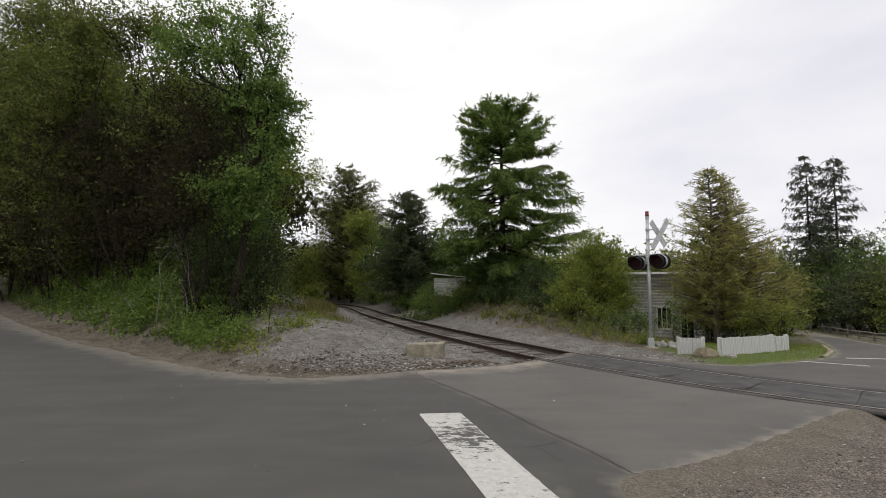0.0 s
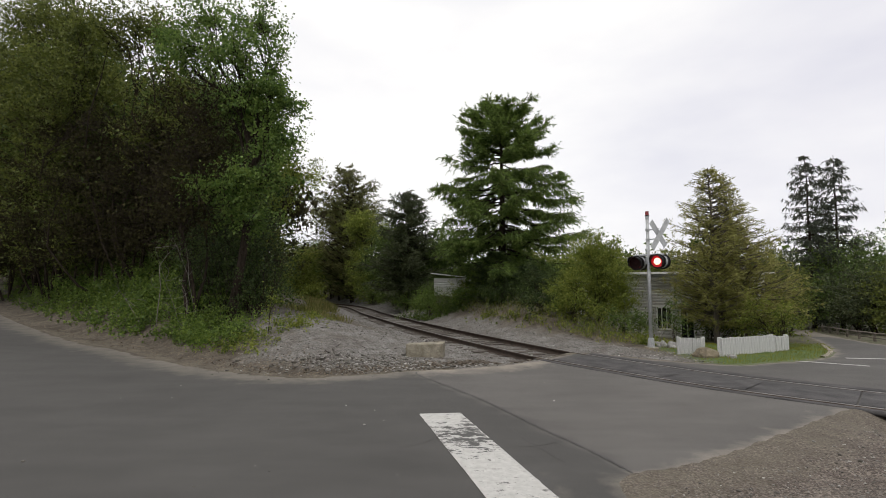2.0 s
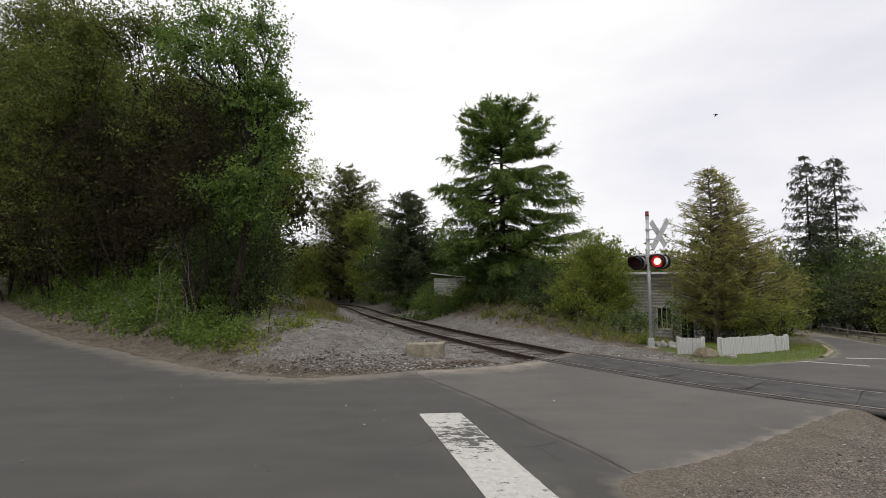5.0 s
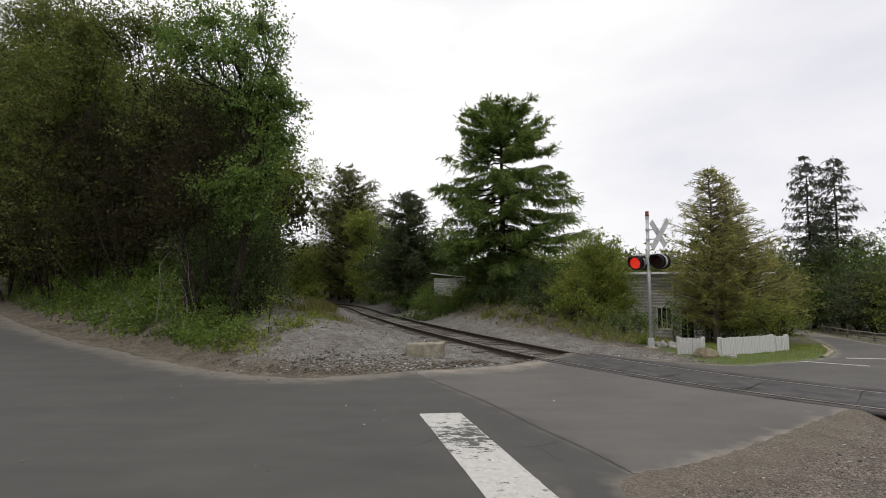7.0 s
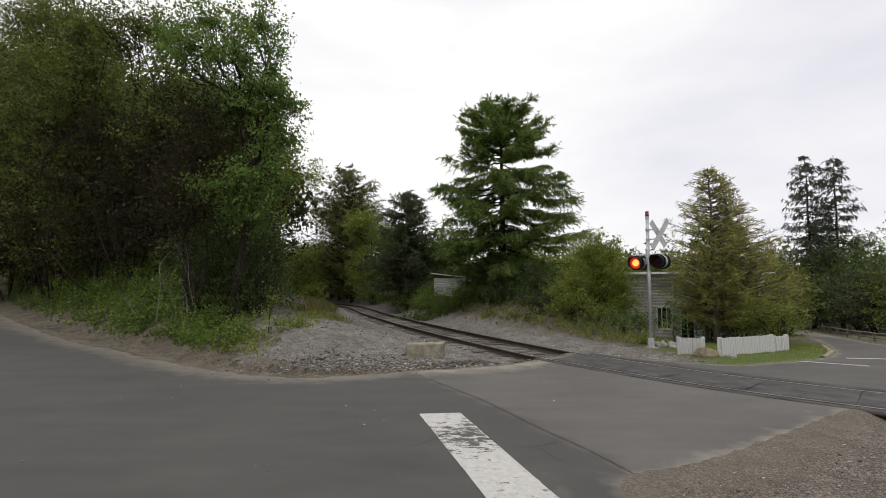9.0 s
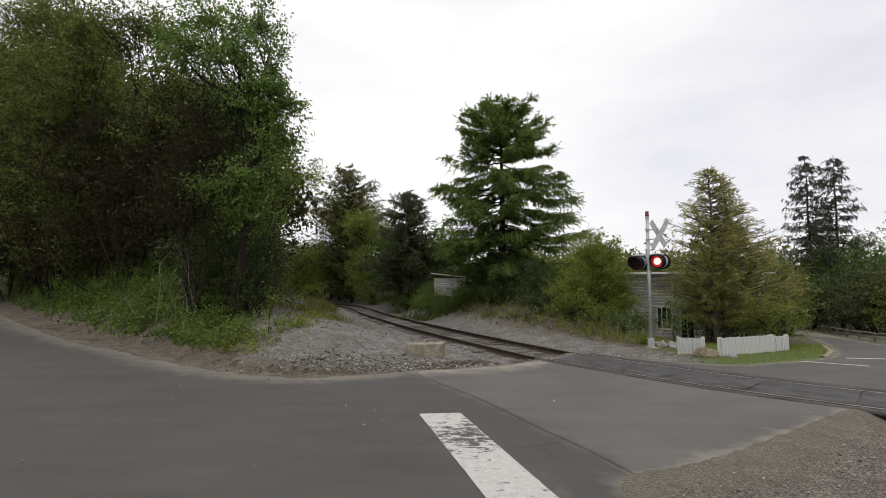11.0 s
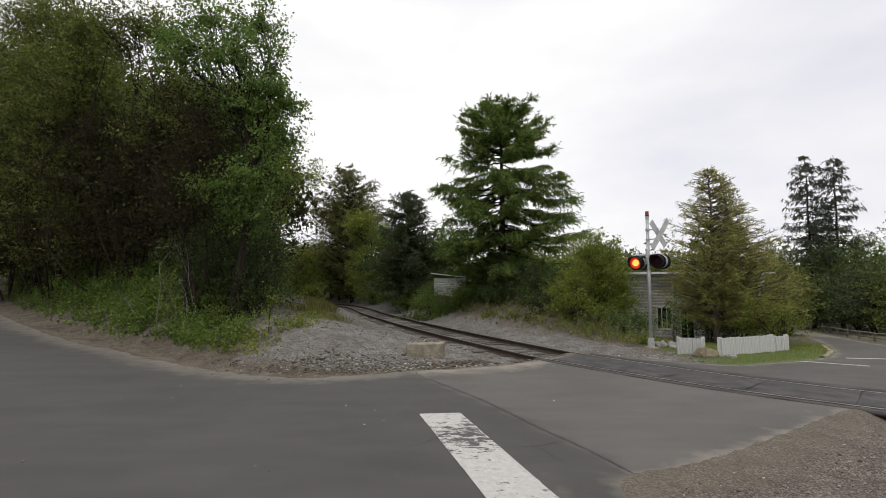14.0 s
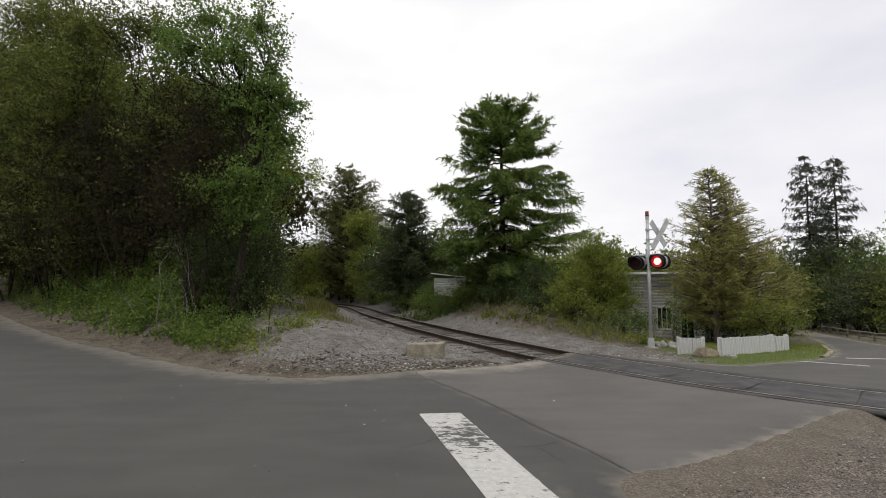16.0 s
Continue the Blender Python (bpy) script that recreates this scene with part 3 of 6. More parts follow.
def build_track():
    track = tagged(new("railway_track"), "rusty single railway track on gravel crossing the road", "railway track")
    vis = TRACK[8:-4]
    prof = [(-0.07, -0.175), (0.07, -0.175), (0.07, -0.16), (0.012, -0.145), (0.012, -0.05), (0.036, -0.04), (0.036, -0.004), (0.028, 0.0), (-0.028, 0.0), (-0.036, -0.004), (-0.036, -0.04), (-0.012, -0.05), (-0.012, -0.145), (-0.07, -0.16)]
    for o in (0.755, -0.755):
        line = offset(vis, o)
        rail = sweep(line, np.full(len(line), 0.012), prof, "rail", M_RAIL, track, "rust-brown steel rail")
        sweep(line, np.full(len(line), 0.0145), [(-0.034, 0), (0.034, 0), (0.034, 0.0006), (-0.034, 0.0006)], "rail_head", M_RAILTOP, rail, "duller polished rail head")
    # ties, spaced along the line
    seg = np.hypot(*np.diff(vis, axis=0).T)
    run = np.concatenate([[0], np.cumsum(seg)])
    tie_me = box_bm(0.22, 2.55, 0.16, (0, 0, -0.08), 0.015, 0.006, 3)
    proto = part("tie", tie_me, M_TIE, track)
    r = random.Random(4)
    pts = []
    q = 0.0
    while q < run[-1]:
        pts.append(q)
        q += 0.53
    first = True
    for q in pts:
        x, y = np.interp(q, run, vis[:, 0]), np.interp(q, run, vis[:, 1])
        x2, y2 = np.interp(q + 0.2, run, vis[:, 0]), np.interp(q + 0.2, run, vis[:, 1])
        if y > 62 or y < 12.3:
            continue
        m = pose(x, y, -0.145 + r.uniform(-0.012, 0.012), 0, 0, math.degrees(math.atan2(y2 - y, x2 - x)) + r.uniform(-2, 2))
        if first:
            proto.matrix_basis, first = m, False
        else:
            ob = new("tie", proto.data)
            ob.parent, ob.matrix_basis = track, m
    return track


def build_panels():
    """Asphalt slabs between and beside the rails where the road crosses."""
    panel_set = tagged(new("crossing_surface"), "dark asphalt slabs between the rails at the road crossing", "crossing surface", kind="structure")
    seg = np.hypot(*np.diff(TRACK, axis=0).T)
    run = np.concatenate([[0], np.cumsum(seg)])
    start = run[np.argmin(np.hypot(TRACK[:, 0] - 3.35, TRACK[:, 1] - 13.2))]
    for k in range(7):
        a, b = start + k * 1.5 + 0.012, start + (k + 1) * 1.5 - 0.012
        q = np.linspace(a, b, 6)
        line = np.stack([np.interp(q, run, TRACK[:, 0]), np.interp(q, run, TRACK[:, 1])], 1)
        sweep(line, np.full(6, 0.0), [(-0.69, -0.1), (0.69, -0.1), (0.69, 0.012), (0.66, 0.018), (-0.66, 0.018), (-0.69, 0.012)], "slab", M_PANEL, panel_set)
    q = np.linspace(start - 0.3, start + 10.5, 30)
    line = np.stack([np.interp(q, run, TRACK[:, 0]), np.interp(q, run, TRACK[:, 1])], 1)
    for o in (1.0, -0.93):
        w = 0.19 if o > 0 else 0.1
        sweep(offset(line, o), np.full(30, 0.0), [(-w, -0.05), (w, -0.05), (w, 0.006), (-w, 0.010)], "edge_strip", M_PANEL, panel_set)


build_track()
build_panels()


# ---- loose stone ----
def pebbles(name, pts, sizes, seed, material, label):
    rng = np.random.default_rng(seed)
    bm = bmesh.new()
    bmesh.ops.create_cube(bm, size=1.35)
    bmesh.ops.triangulate(bm, faces=bm.faces[:])
    base = np.array([tuple(v.co) for v in bm.verts])
    tri = np.array([[v.index for v in f.verts] for f in bm.faces])
    bm.free()
    n, k = len(pts), len(base)
    v = base[None] * rng.uniform(0.55, 1.3, (n, k, 1)) * (sizes[:, None] * rng.uniform([0.7, 0.7, 0.35], [1.3, 1.3, 0.7], (n, 3)))[:, None]
    a = rng.uniform(0, 6.28, n)
    ca, sa = np.cos(a)[:, None], np.sin(a)[:, None]
    v = np.stack([v[..., 0] * ca - v[..., 1] * sa, v[..., 0] * sa + v[..., 1] * ca, v[..., 2]], -1) + pts[:, None]
    s = Soup()
    s.add(v.reshape(-1, 3), (tri[None] + (np.arange(n) * k)[:, None, None]).reshape(-1, 3))
    return tagged(new(name, s.mesh(name, material)), label, "gravel", kind="stuff")


def stone_material():
    m, nt, bs = nodes_of("loose_stone")
    g = nt.nodes.new("ShaderNodeNewGeometry")
    c = ramp(nt, g.outputs["Random Per Island"], [(0.0, (0.06, 0.053, 0.044)), (0.45, (0.15, 0.138, 0.12)), (0.85, (0.27, 0.257, 0.235)), (1.0, (0.48, 0.465, 0.43))])
    nt.links.new(mix(nt, 1.0, c, ramp(nt, noise_node(nt, 40, 3).outputs["Fac"], [(0.3, (0.75, 0.75, 0.75)), (0.7, (1.1, 1.1, 1.1))]), "MULTIPLY"), bs.inputs["Base Color"])
    bs.inputs["Roughness"].default_value = 0.92
    return m


M_LOOSE = stone_material()
M_CLOD = plain("brown_earth_clods", (0.05, 0.038, 0.028), (0.17, 0.14, 0.105), 9, 0.95, 0, 40, 0.5, 0.01)


def scatter_stones():
    rng = np.random.default_rng(11)
    p = rng.uniform((-6.5, 10.2), (7, 27), (90000, 2))
    z, gr, gs, sa = land(p)
    keep = (rng.uniform(size=len(p)) < gr * 0.75) & ~inside(p, ROAD_POLY) & ((p[:, 0] > 0.5) | (seg_dist(p, ROAD_POLY)[0] > 0.45))
    td, _ = seg_dist(p, TRACK)
    keep &= ~((td < 1.35) & (rng.uniform(size=len(p)) < 0.35))
    keep &= (rng.uniform(size=len(p)) < np.clip(1.35 - (p[:, 1] - 10) / 16, 0.25, 1))
    p, z = p[keep][:13000], z[keep][:13000]
    big = rng.gamma(1.2, 0.006, len(p)) + 0.005
    pebbles("track_ballast", np.column_stack([p, z + big * 0.2]), np.minimum(big, 0.06), 12, M_LOOSE, "loose grey crushed stone beside the track")
    # coarser broken stone at the road's edge
    c = np.array([-1.5, 11.6])
    p = c + rng.normal(size=(3600, 2)) * np.array([1.4, 0.5])
    p = p[~inside(p, ROAD_POLY)]
    z = land(p)[0]
    big = rng.gamma(1.1, 0.011, len(p)) + 0.006
    pebbles("broken_stone", np.column_stack([p, z + big * 0.2]), np.minimum(big, 0.09), 13, M_LOOSE, "heap of broken grey stone by the road edge")
    # broken earth and stone at the end of the paving
    t = rng.uniform(size=(1500, 1))
    p = np.array([-0.2, 11.75]) * (1 - t) + np.array([2.5, 13.0]) * t + rng.normal(size=(1500, 2)) * 0.16
    p = p[~inside(p, ROAD_POLY)]
    z = land(p)[0]
    big = rng.gamma(1.2, 0.012, len(p)) + 0.006
    pebbles("broken_earth", np.column_stack([p, z + big * 0.2]), np.minimum(big, 0.07), 16, M_CLOD, "crumbled brown earth and stone at the pavement edge")
    # shoulder grit
    p = rng.uniform((1.6, 3.9), (8, 7.8), (14000, 2))
    p = p[~inside(p, ROAD_POLY) & (seg_dist(p, ROAD_POLY)[0] > rng.uniform(0.1, 0.9, len(p)))]
    z = land(p)[0]
    big = rng.gamma(1.2, 0.0032, len(p)) + 0.002
    pebbles("shoulder_gravel", np.column_stack([p, z + big * 0.2]), np.minimum(big, 0.04), 14, M_LOOSE, "fine brown gravel on the road shoulder")
    # stray pebbles on the road
    p = np.vstack([rng.uniform((-6, 4.5), (2, 10.5), (70, 2)), ROAD_WEST[rng.integers(20, len(ROAD_WEST), 160)] + rng.normal(size=(160, 2)) * 0.28])
    p = p[inside(p, ROAD_POLY)]
    big = rng.gamma(1.3, 0.004, len(p)) + 0.003
    pebbles("road_grit", np.column_stack([p, big * 0.2]), np.minimum(big, 0.035), 15, M_LOOSE, "stray pebbles lying on the asphalt")


scatter_stones()


# ---- trees and shrubs ----
def thing(name, x, y, z=None, rz=0.0):
    ob = new(name)
    ob.matrix_basis = pose(x, y, (height(x, y) - 0.05) if z is None else z, 0, 0, rz)
    return ob


def clump_points(center, radii, clumps, per, rng, sigma, shell=0.55):
    d = unit(rng.normal(size=(clumps, 3)))
    r = rng.uniform(size=(clumps, 1)) ** shell
    c = np.asarray(center) + d * r * np.asarray(radii)
    # each clump is a flat spray of leaves that points outwards and a little up
    u = unit(d + rng.normal(size=d.shape) * 0.45 + np.array([0, 0, 0.1]))
    w = unit(np.cross(u, [0, 0, 1.0]) + rng.normal(size=d.shape) * 0.2)
    n = np.cross(w, u)
    a = np.clip(rng.normal(size=(clumps, per, 3)), -1.8, 1.8) * np.array([1.45, 1.1, 0.36]) * (sigma * rng.uniform(0.6, 1.45, (clumps, 1, 1)))
    p = c[:, None] + a[..., 0:1] * u[:, None] + a[..., 1:2] * w[:, None] + a[..., 2:3] * n[:, None]
    return c, p.reshape(-1, 3)


def broadleaf(name, x, y, lobes, trunk_r, fork, leaf, leaf_mat, label, seed, category="tree", clumps=60, per=22, sigma=0.22, bark=None, stems=1, z=None, group="", pieces=False, twigs=0.5, rz=0.0, tangle=0, far=False):
    """lobes: (x, y, z, rx, ry, rz, and a density) about the foot. With pieces each lobe is a limb of its own that can sway."""
    rng = np.random.default_rng(seed)
    t = tagged(thing(name, x, y, z, rz), label, category, group)
    wood = Soup()
    top = max(l[2] for l in lobes)
    axis = bent((0, 0, -0.2), (lobes[0][0] * 0.6, lobes[0][1] * 0.6, top * 0.85), rng, 8, 0.05)
    tube(wood, axis, np.linspace(trunk_r, trunk_r * 0.25, 8), 8)
    for k in range(stems - 1):
        a = rng.uniform(0, 6.28)
        foot = np.array([math.cos(a), math.sin(a), 0]) * trunk_r * 2.5
        l = lobes[k % len(lobes)]
        tube(wood, bent(foot - np.array([0, 0, 0.2]), (l[0], l[1], l[2]), rng, 7, 0.08), np.linspace(trunk_r * 0.7, trunk_r * 0.15, 7), 6)
    green = Soup()
    limbs = []
    for l in lobes:
        c, rad = np.array(l[:3]), np.array(l[3:6])
        base = axis[int(np.clip(round(7 * max(fork, min(0.9, (c[2] - rad[2]) / (top + 0.01)))), 1, 6))]
        lw, lg = (Soup(), Soup()) if pieces else (wood, green)
        if not pieces:
            shift = np.zeros(3)
        else:
            shift = base
        reach = bent(base, c, rng, 6, 0.1) - shift
        tube(lw, reach, np.linspace(trunk_r * 0.42, trunk_r * 0.12, 6), 5)
        n = max(6, int(clumps * (rad[0] * rad[1] * rad[2]) ** (2 / 3) / 1.5 * (l[6] if len(l) > 6 else 1.0)))
        cc, p = clump_points(c - shift, rad, n, per, rng, sigma)
        leaves(lg, p, leaf, rng, 0.85 if far else 0.7, 0.6, far=far)
        cc = cc[: int(n * twigs)]
        strands(lw, wavering(reach[rng.integers(2, 6, len(cc))], cc, rng, 4, 0.1), np.linspace(trunk_r * 0.1 + 0.006, 0.004, 4))
        if tangle:
            b0 = c - shift + unit(rng.normal(size=(tangle, 3))) * rad * rng.uniform(0.2, 0.95, (tangle, 1))
            strands(lw, wavering(b0, b0 + rng.normal(size=(tangle, 3)) * 0.5 + np.array([0, 0, 0.25]), rng, 3, 0.2), np.linspace(0.013, 0.004, 3))
        if pieces:
            limb = soup_part("limb", lw, bark or M_BARK, t)
            limb.matrix_basis = Matrix.Translation(Vector(base))
            soup_part("foliage", lg, leaf_mat, limb)
            limbs.append(limb)
    soup_part("trunk", wood, bark or M_BARK, t, smooth=True)
    if not pieces:
        soup_part("crown", green, leaf_mat, t)
    return t, limbs


def conifer(name, x, y, h, r, needle_mat, label, seed, z0=0.06, levels=26, per=5, droop=0.25, rise=0.0, power=0.8, needle=0.22, twig_n=9, nq=6, trunk_r=0.18, lean=0.0, z=None, irregular=0.2, group="", hang=0.3, top=1.0, wide=0.13, category="conifer", profile=None, tipup=0.16, top_rise=0.0, fuzz=0.0, bark=None, thin=0.0):
    rng = np.random.default_rng(seed)
    t = tagged(thing(name, x, y, z), label, category, group)
    wood, green = Soup(), Soup()
    axis = np.stack([lean * np.linspace(0, 1, 10) ** 1.5, np.zeros(10), np.linspace(-0.2, h, 10)], 1) + rng.normal(size=(10, 3)) * 0.02
    tube(wood, axis, np.linspace(trunk_r, 0.015, 10), 8)
    for k in range(levels):
        f = z0 + (1 - z0) * (k + rng.uniform(0, 0.7)) / levels
        zz = f * h
        body = 1 - (f - z0) / (1 - z0)
        shape = min(1.0, body ** power * (0.72 + 0.6 * min(1, (f - z0) * 6)) if top == 1.0 else body ** power)
        if profile:
            shape = np.interp(f, *zip(*profile))
        vary = rng.uniform(1 - irregular, 1.0)
        for b in range(per):
            az = rng.uniform(0, 6.28)
            L = max(0.12, r * shape * vary * rng.uniform(1 - irregular * 1.5, 1 + irregular))
            o = np.array([np.interp(zz, axis[:, 2], axis[:, 0]), 0, zz])
            u = np.array([math.cos(az), math.sin(az), 0])
            s = np.linspace(0, 1, 7)[:, None]
            lift = rise + top_rise * f ** 3
            line = o + u * L * s + np.array([0, 0, 1]) * (L * (lift * s - droop * s ** 1.3 + tipup * np.maximum(0, s - 0.6) ** 1.2)) + rng.normal(size=(7, 3)) * 0.02 * L * (s > 0)
            tube(wood, line, np.linspace(0.012 + 0.016 * L, 0.005, 7), 3)
            n = max(2, int((twig_n * L / r + 3) * (1 - thin * f)))
            tt = rng.uniform(0.18, 1.0, n)
            base = np.stack([np.interp(tt, s[:, 0], line[:, c]) for c in range(3)], 1)
            side = np.cross(u, [0, 0, 1]) * rng.choice([-1, 1], n)[:, None]
            td = unit(side * rng.uniform(0.5, 1.1, (n, 1)) + u * rng.uniform(0.3, 0.9, (n, 1)) + np.array([0, 0, -1]) * hang * rng.uniform(0.2, 1.4, (n, 1)) + rng.normal(size=(n, 3)) * fuzz)
            tl = (0.16 + 0.26 * L) * rng.uniform(0.4, 1.0, n) * (1.15 - 0.6 * tt)
            a = rng.uniform(0.0, 1.0, (n, nq))
            pp = (base[:, None] + td[:, None] * (a * tl[:, None])[..., None] + rng.normal(size=(n, nq, 3)) * 0.03).reshape(-1, 3)
            dirs = np.repeat(td, nq, 0)
            leaves(green, pp, needle, rng, wide * 2.2, 0.5, dirs * 1.6 + np.array([0, 0, -hang]), 0.55, True)
    soup_part("trunk", wood, bark or M_BARK, t, smooth=True)
    soup_part("crown", green, needle_mat, t)
    return t


def thicket(name, x0, x1, y0, y1, n, h, leaf_mat, label, seed, leaf=0.09, per=14, bare=0.3, category="undergrowth", dense=3, lean=0.3, bark=None, stem=0.012, clear=2.6):
    """Many thin stems with sparse leaves."""
    rng = np.random.default_rng(seed)
    t = tagged(new(name), label, category, kind="stuff")
    wood, green = Soup(), Soup()
    p = rng.uniform((x0, y0), (x1, y1), (n, 2))
    p = p[~inside(p, ROAD_POLY)]
    p = p[(seg_dist(p, ROAD_POLY)[0] > clear) & (seg_dist(p, TRACK)[0] > 3.3)]
    p = p[(p[:, 0] > 0) | (p[:, 0] < -0.36 * p[:, 1])]
    zz = land(p)[0]
    for (x, y), z in zip(p, zz):
        hh = h * rng.uniform(0.45, 1.15)
        tip = np.array([x, y, z]) + np.array([rng.normal() * lean * hh, rng.normal() * lean * hh, hh])
        line = bent((x, y, z - 0.1), tip, rng, 6, 0.12)
        tube(wood, line, np.linspace(stem + 0.004 * hh, 0.004, 6), 4)
        for q in range(dense):
            b = line[rng.integers(2, 6)]
            e = b + rng.normal(size=3) * hh * 0.16 + np.array([0, 0, hh * 0.06])
            tube(wood, bent(b, e, rng, 4, 0.15), np.linspace(0.009, 0.003, 4), 3)
            if rng.uniform() > bare:
                leaves(green, e + rng.normal(size=(per, 3)) * hh * 0.06, leaf, rng, 0.65, 0.6)
                leaves(green, b + rng.normal(size=(per // 2, 3)) * hh * 0.06, leaf, rng, 0.65, 0.6)
    soup_part("brushwood", wood, bark or M_BARK, t)
    if green.n:
        soup_part("foliage", green, leaf_mat, t)
    return t


def weeds(name, centers, n, spread, h, leaf, mat, label, seed, category="weeds"):
    """Low leafy plants: stems with whorls of leaves."""
    rng = np.random.default_rng(seed)
    p = np.repeat(np.asarray(centers, float), n, 0)
    p = p + rng.normal(size=p.shape) * spread
    p = p[~inside(p, ROAD_POLY)]
    p = p[seg_dist(p, ROAD_POLY)[0] > 0.8 + rng.uniform(0, 0.7, len(p))]
    p = p[fnoise(p[:, 0], p[:, 1], 2.3) > rng.uniform(-0.75, 0.05, len(p))]
    z = land(p)[0]
    hh = h * rng.uniform(0.3, 1.2, len(p)) * (0.75 + 0.4 * fnoise(p[:, 0], p[:, 1], 1.3) + 0.35 * fnoise(p[:, 0], p[:, 1], 2.3))
    hh = np.maximum(hh, 0.06)
    per = 10
    t = np.tile(np.linspace(0.15, 1, per), len(p))
    lean = np.repeat(rng.normal(size=(len(p), 2)) * 0.2, per, 0)
    q = np.column_stack([np.repeat(p, per, 0) + lean * (np.repeat(hh, per) * t)[:, None], np.repeat(z, per) + np.repeat(hh, per) * t])
    s = Soup()
    leaves(s, q + rng.normal(size=q.shape) * 0.03, leaf, rng, 0.6, 1.0)
    return tagged(new(name, s.mesh(name, mat)), label, category, kind="stuff")


def blades(name, pts, h, mat, label, seed, category="grass"):
    rng = np.random.default_rng(seed)
    z = land(pts)[0]
    p = np.column_stack([pts, z - 0.01])
    s = Soup()
    leaves(s, p, h, rng, 0.07, 0.0, np.array([0, 0, 1.6]) + rng.normal(size=p.shape) * 0.5, 0.35)
    return tagged(new(name, s.mesh(name, mat)), label, category, kind="stuff")


# main larch beside the track
def larch(name, x, y, h, label, seed, left, right):
    """Whorls of long limbs, open near the trunk, with hanging needle twigs; left and right give (height share, reach)."""
    rng = np.random.default_rng(seed)
    t = tagged(thing(name, x, y), label, "larch tree")
    wood, green = Soup(), Soup()
    axis = np.stack([0.12 * np.sin(np.linspace(0, 3, 12)), np.zeros(12), np.linspace(-0.2, h, 12)], 1)
    tube(wood, axis, np.linspace(0.3, 0.02, 12), 9)
    zs = np.concatenate([np.arange(0.06, 0.42, 0.045), np.arange(0.43, 0.72, 0.04), np.arange(0.73, 0.99, 0.026)])
    for f in zs:
        top = f > 0.72
        per = 7
        turn0 = rng.uniform(0, 6.28)
        for b in range(per):
            az = turn0 + 6.283 * (b + rng.uniform(-0.3, 0.3)) / per
            ff = f + rng.normal() * 0.016
            side = 0.5 + 0.5 * math.cos(az)
            L = (np.interp(ff, *zip(*left)) * (1 - side) + np.interp(ff, *zip(*right)) * side) * rng.uniform(0.6, 1.08)
            L = max(L, 0.25) * (rng.uniform(0.95, 1.05) if side > 0.85 else 1.0)
            u = np.array([math.cos(az), math.sin(az), 0])
            q = np.linspace(0, 1, 8)[:, None]
            lift = 0.75 * max(0.0, ff - 0.62) / 0.38
            line = np.array([np.interp(ff * h, axis[:, 2], axis[:, 0]), 0, ff * h]) + u * L * q + np.array([0, 0, 1]) * L * (lift * q - rng.uniform(0.08, 0.36) * q ** 1.2 * (1 - lift) + rng.uniform(0.15, 0.5) * np.maximum(0, q - 0.55) ** 1.3) + rng.normal(size=(8, 3)) * 0.018 * L * (q > 0)
            tube(wood, line, np.linspace(0.02 + 0.011 * L, 0.007, 8), 4)
            n = int(7 + 15 * L)
            tt = 1 - rng.uniform(0, (0.72 if f > 0.46 else 0.9) if L > 1.6 else 0.95, n) ** 1.15
            base = np.stack([np.interp(tt, q[:, 0], line[:, c]) for c in range(3)], 1)
            sd = np.cross(u, [0, 0, 1.0]) * rng.choice([-1, 1], n)[:, None]
            td = unit(sd * rng.uniform(0.2, 1.0, (n, 1)) + u * rng.uniform(0.2, 0.9, (n, 1)) + np.array([0, 0, -0.5 if not top else 0.35]) * rng.uniform(0.0, 1.5, (n, 1)))
            tl = (0.3 + 0.14 * L) * rng.uniform(0.5, 1.2, n)
            strands(wood, np.stack([base, base + td * tl[:, None] * 0.55, base + td * tl[:, None] + np.array([0, 0, -0.08])], 1), np.array([0.008, 0.006, 0.003]))
            nq = 15
            a = rng.uniform(0.0, 1.0, (n, nq))
            pp = base[:, None] + td[:, None] * (a * tl[:, None])[..., None] + rng.normal(size=(n, nq, 3)) * 0.035
            leaves(green, pp.reshape(-1, 3), 0.18, rng, 0.3, 0.4, np.repeat(td, nq, 0) * 1.1 + np.array([0, 0, -0.35]), 0.6, True)
    soup_part("trunk", wood, M_BARK, t, smooth=True)
    soup_part("crown", green, M_LARCH, t)
    return t


larch("larch_tree", 3.45, 29.0, 11.8, "tall green larch with drooping open branches", 21,
      [(0.05, 2.6), (0.2, 3.2), (0.3, 3.5), (0.4, 3.9), (0.46, 3.6), (0.52, 3.3), (0.62, 3.9), (0.7, 3.6), (0.75, 2.6), (0.85, 2.7), (0.93, 2.0), (1.0, 0.3)],
      [(0.05, 3.2), (0.2, 4.2), (0.3, 5.7), (0.36, 4.9), (0.45, 5.0), (0.55, 4.7), (0.62, 4.3), (0.7, 3.4), (0.8, 2.8), (0.9, 2.2), (0.96, 1.5), (1.0, 0.3)])
for cx, cy, ch, cr, sd in ((3.0, 27.6, 3.0, 1.3, 221), (4.8, 27.8, 2.2, 1.5, 222), (6.2, 28.6, 1.7, 1.3, 223)):
    conifer("cedar_shrub", cx, cy, ch, cr, M_SHADE, "dark evergreen shrub under the larch", sd, 0.02, 16, 8, 0.1, 0.3, 0.45, 0.22, 14, 8, 0.06, irregular=0.3, hang=0.2, wide=0.12, profile=[(0, 1), (0.5, 0.9), (0.85, 0.5), (1, 0.15)], group="evergreen shrubs under the larch", category="shrub")
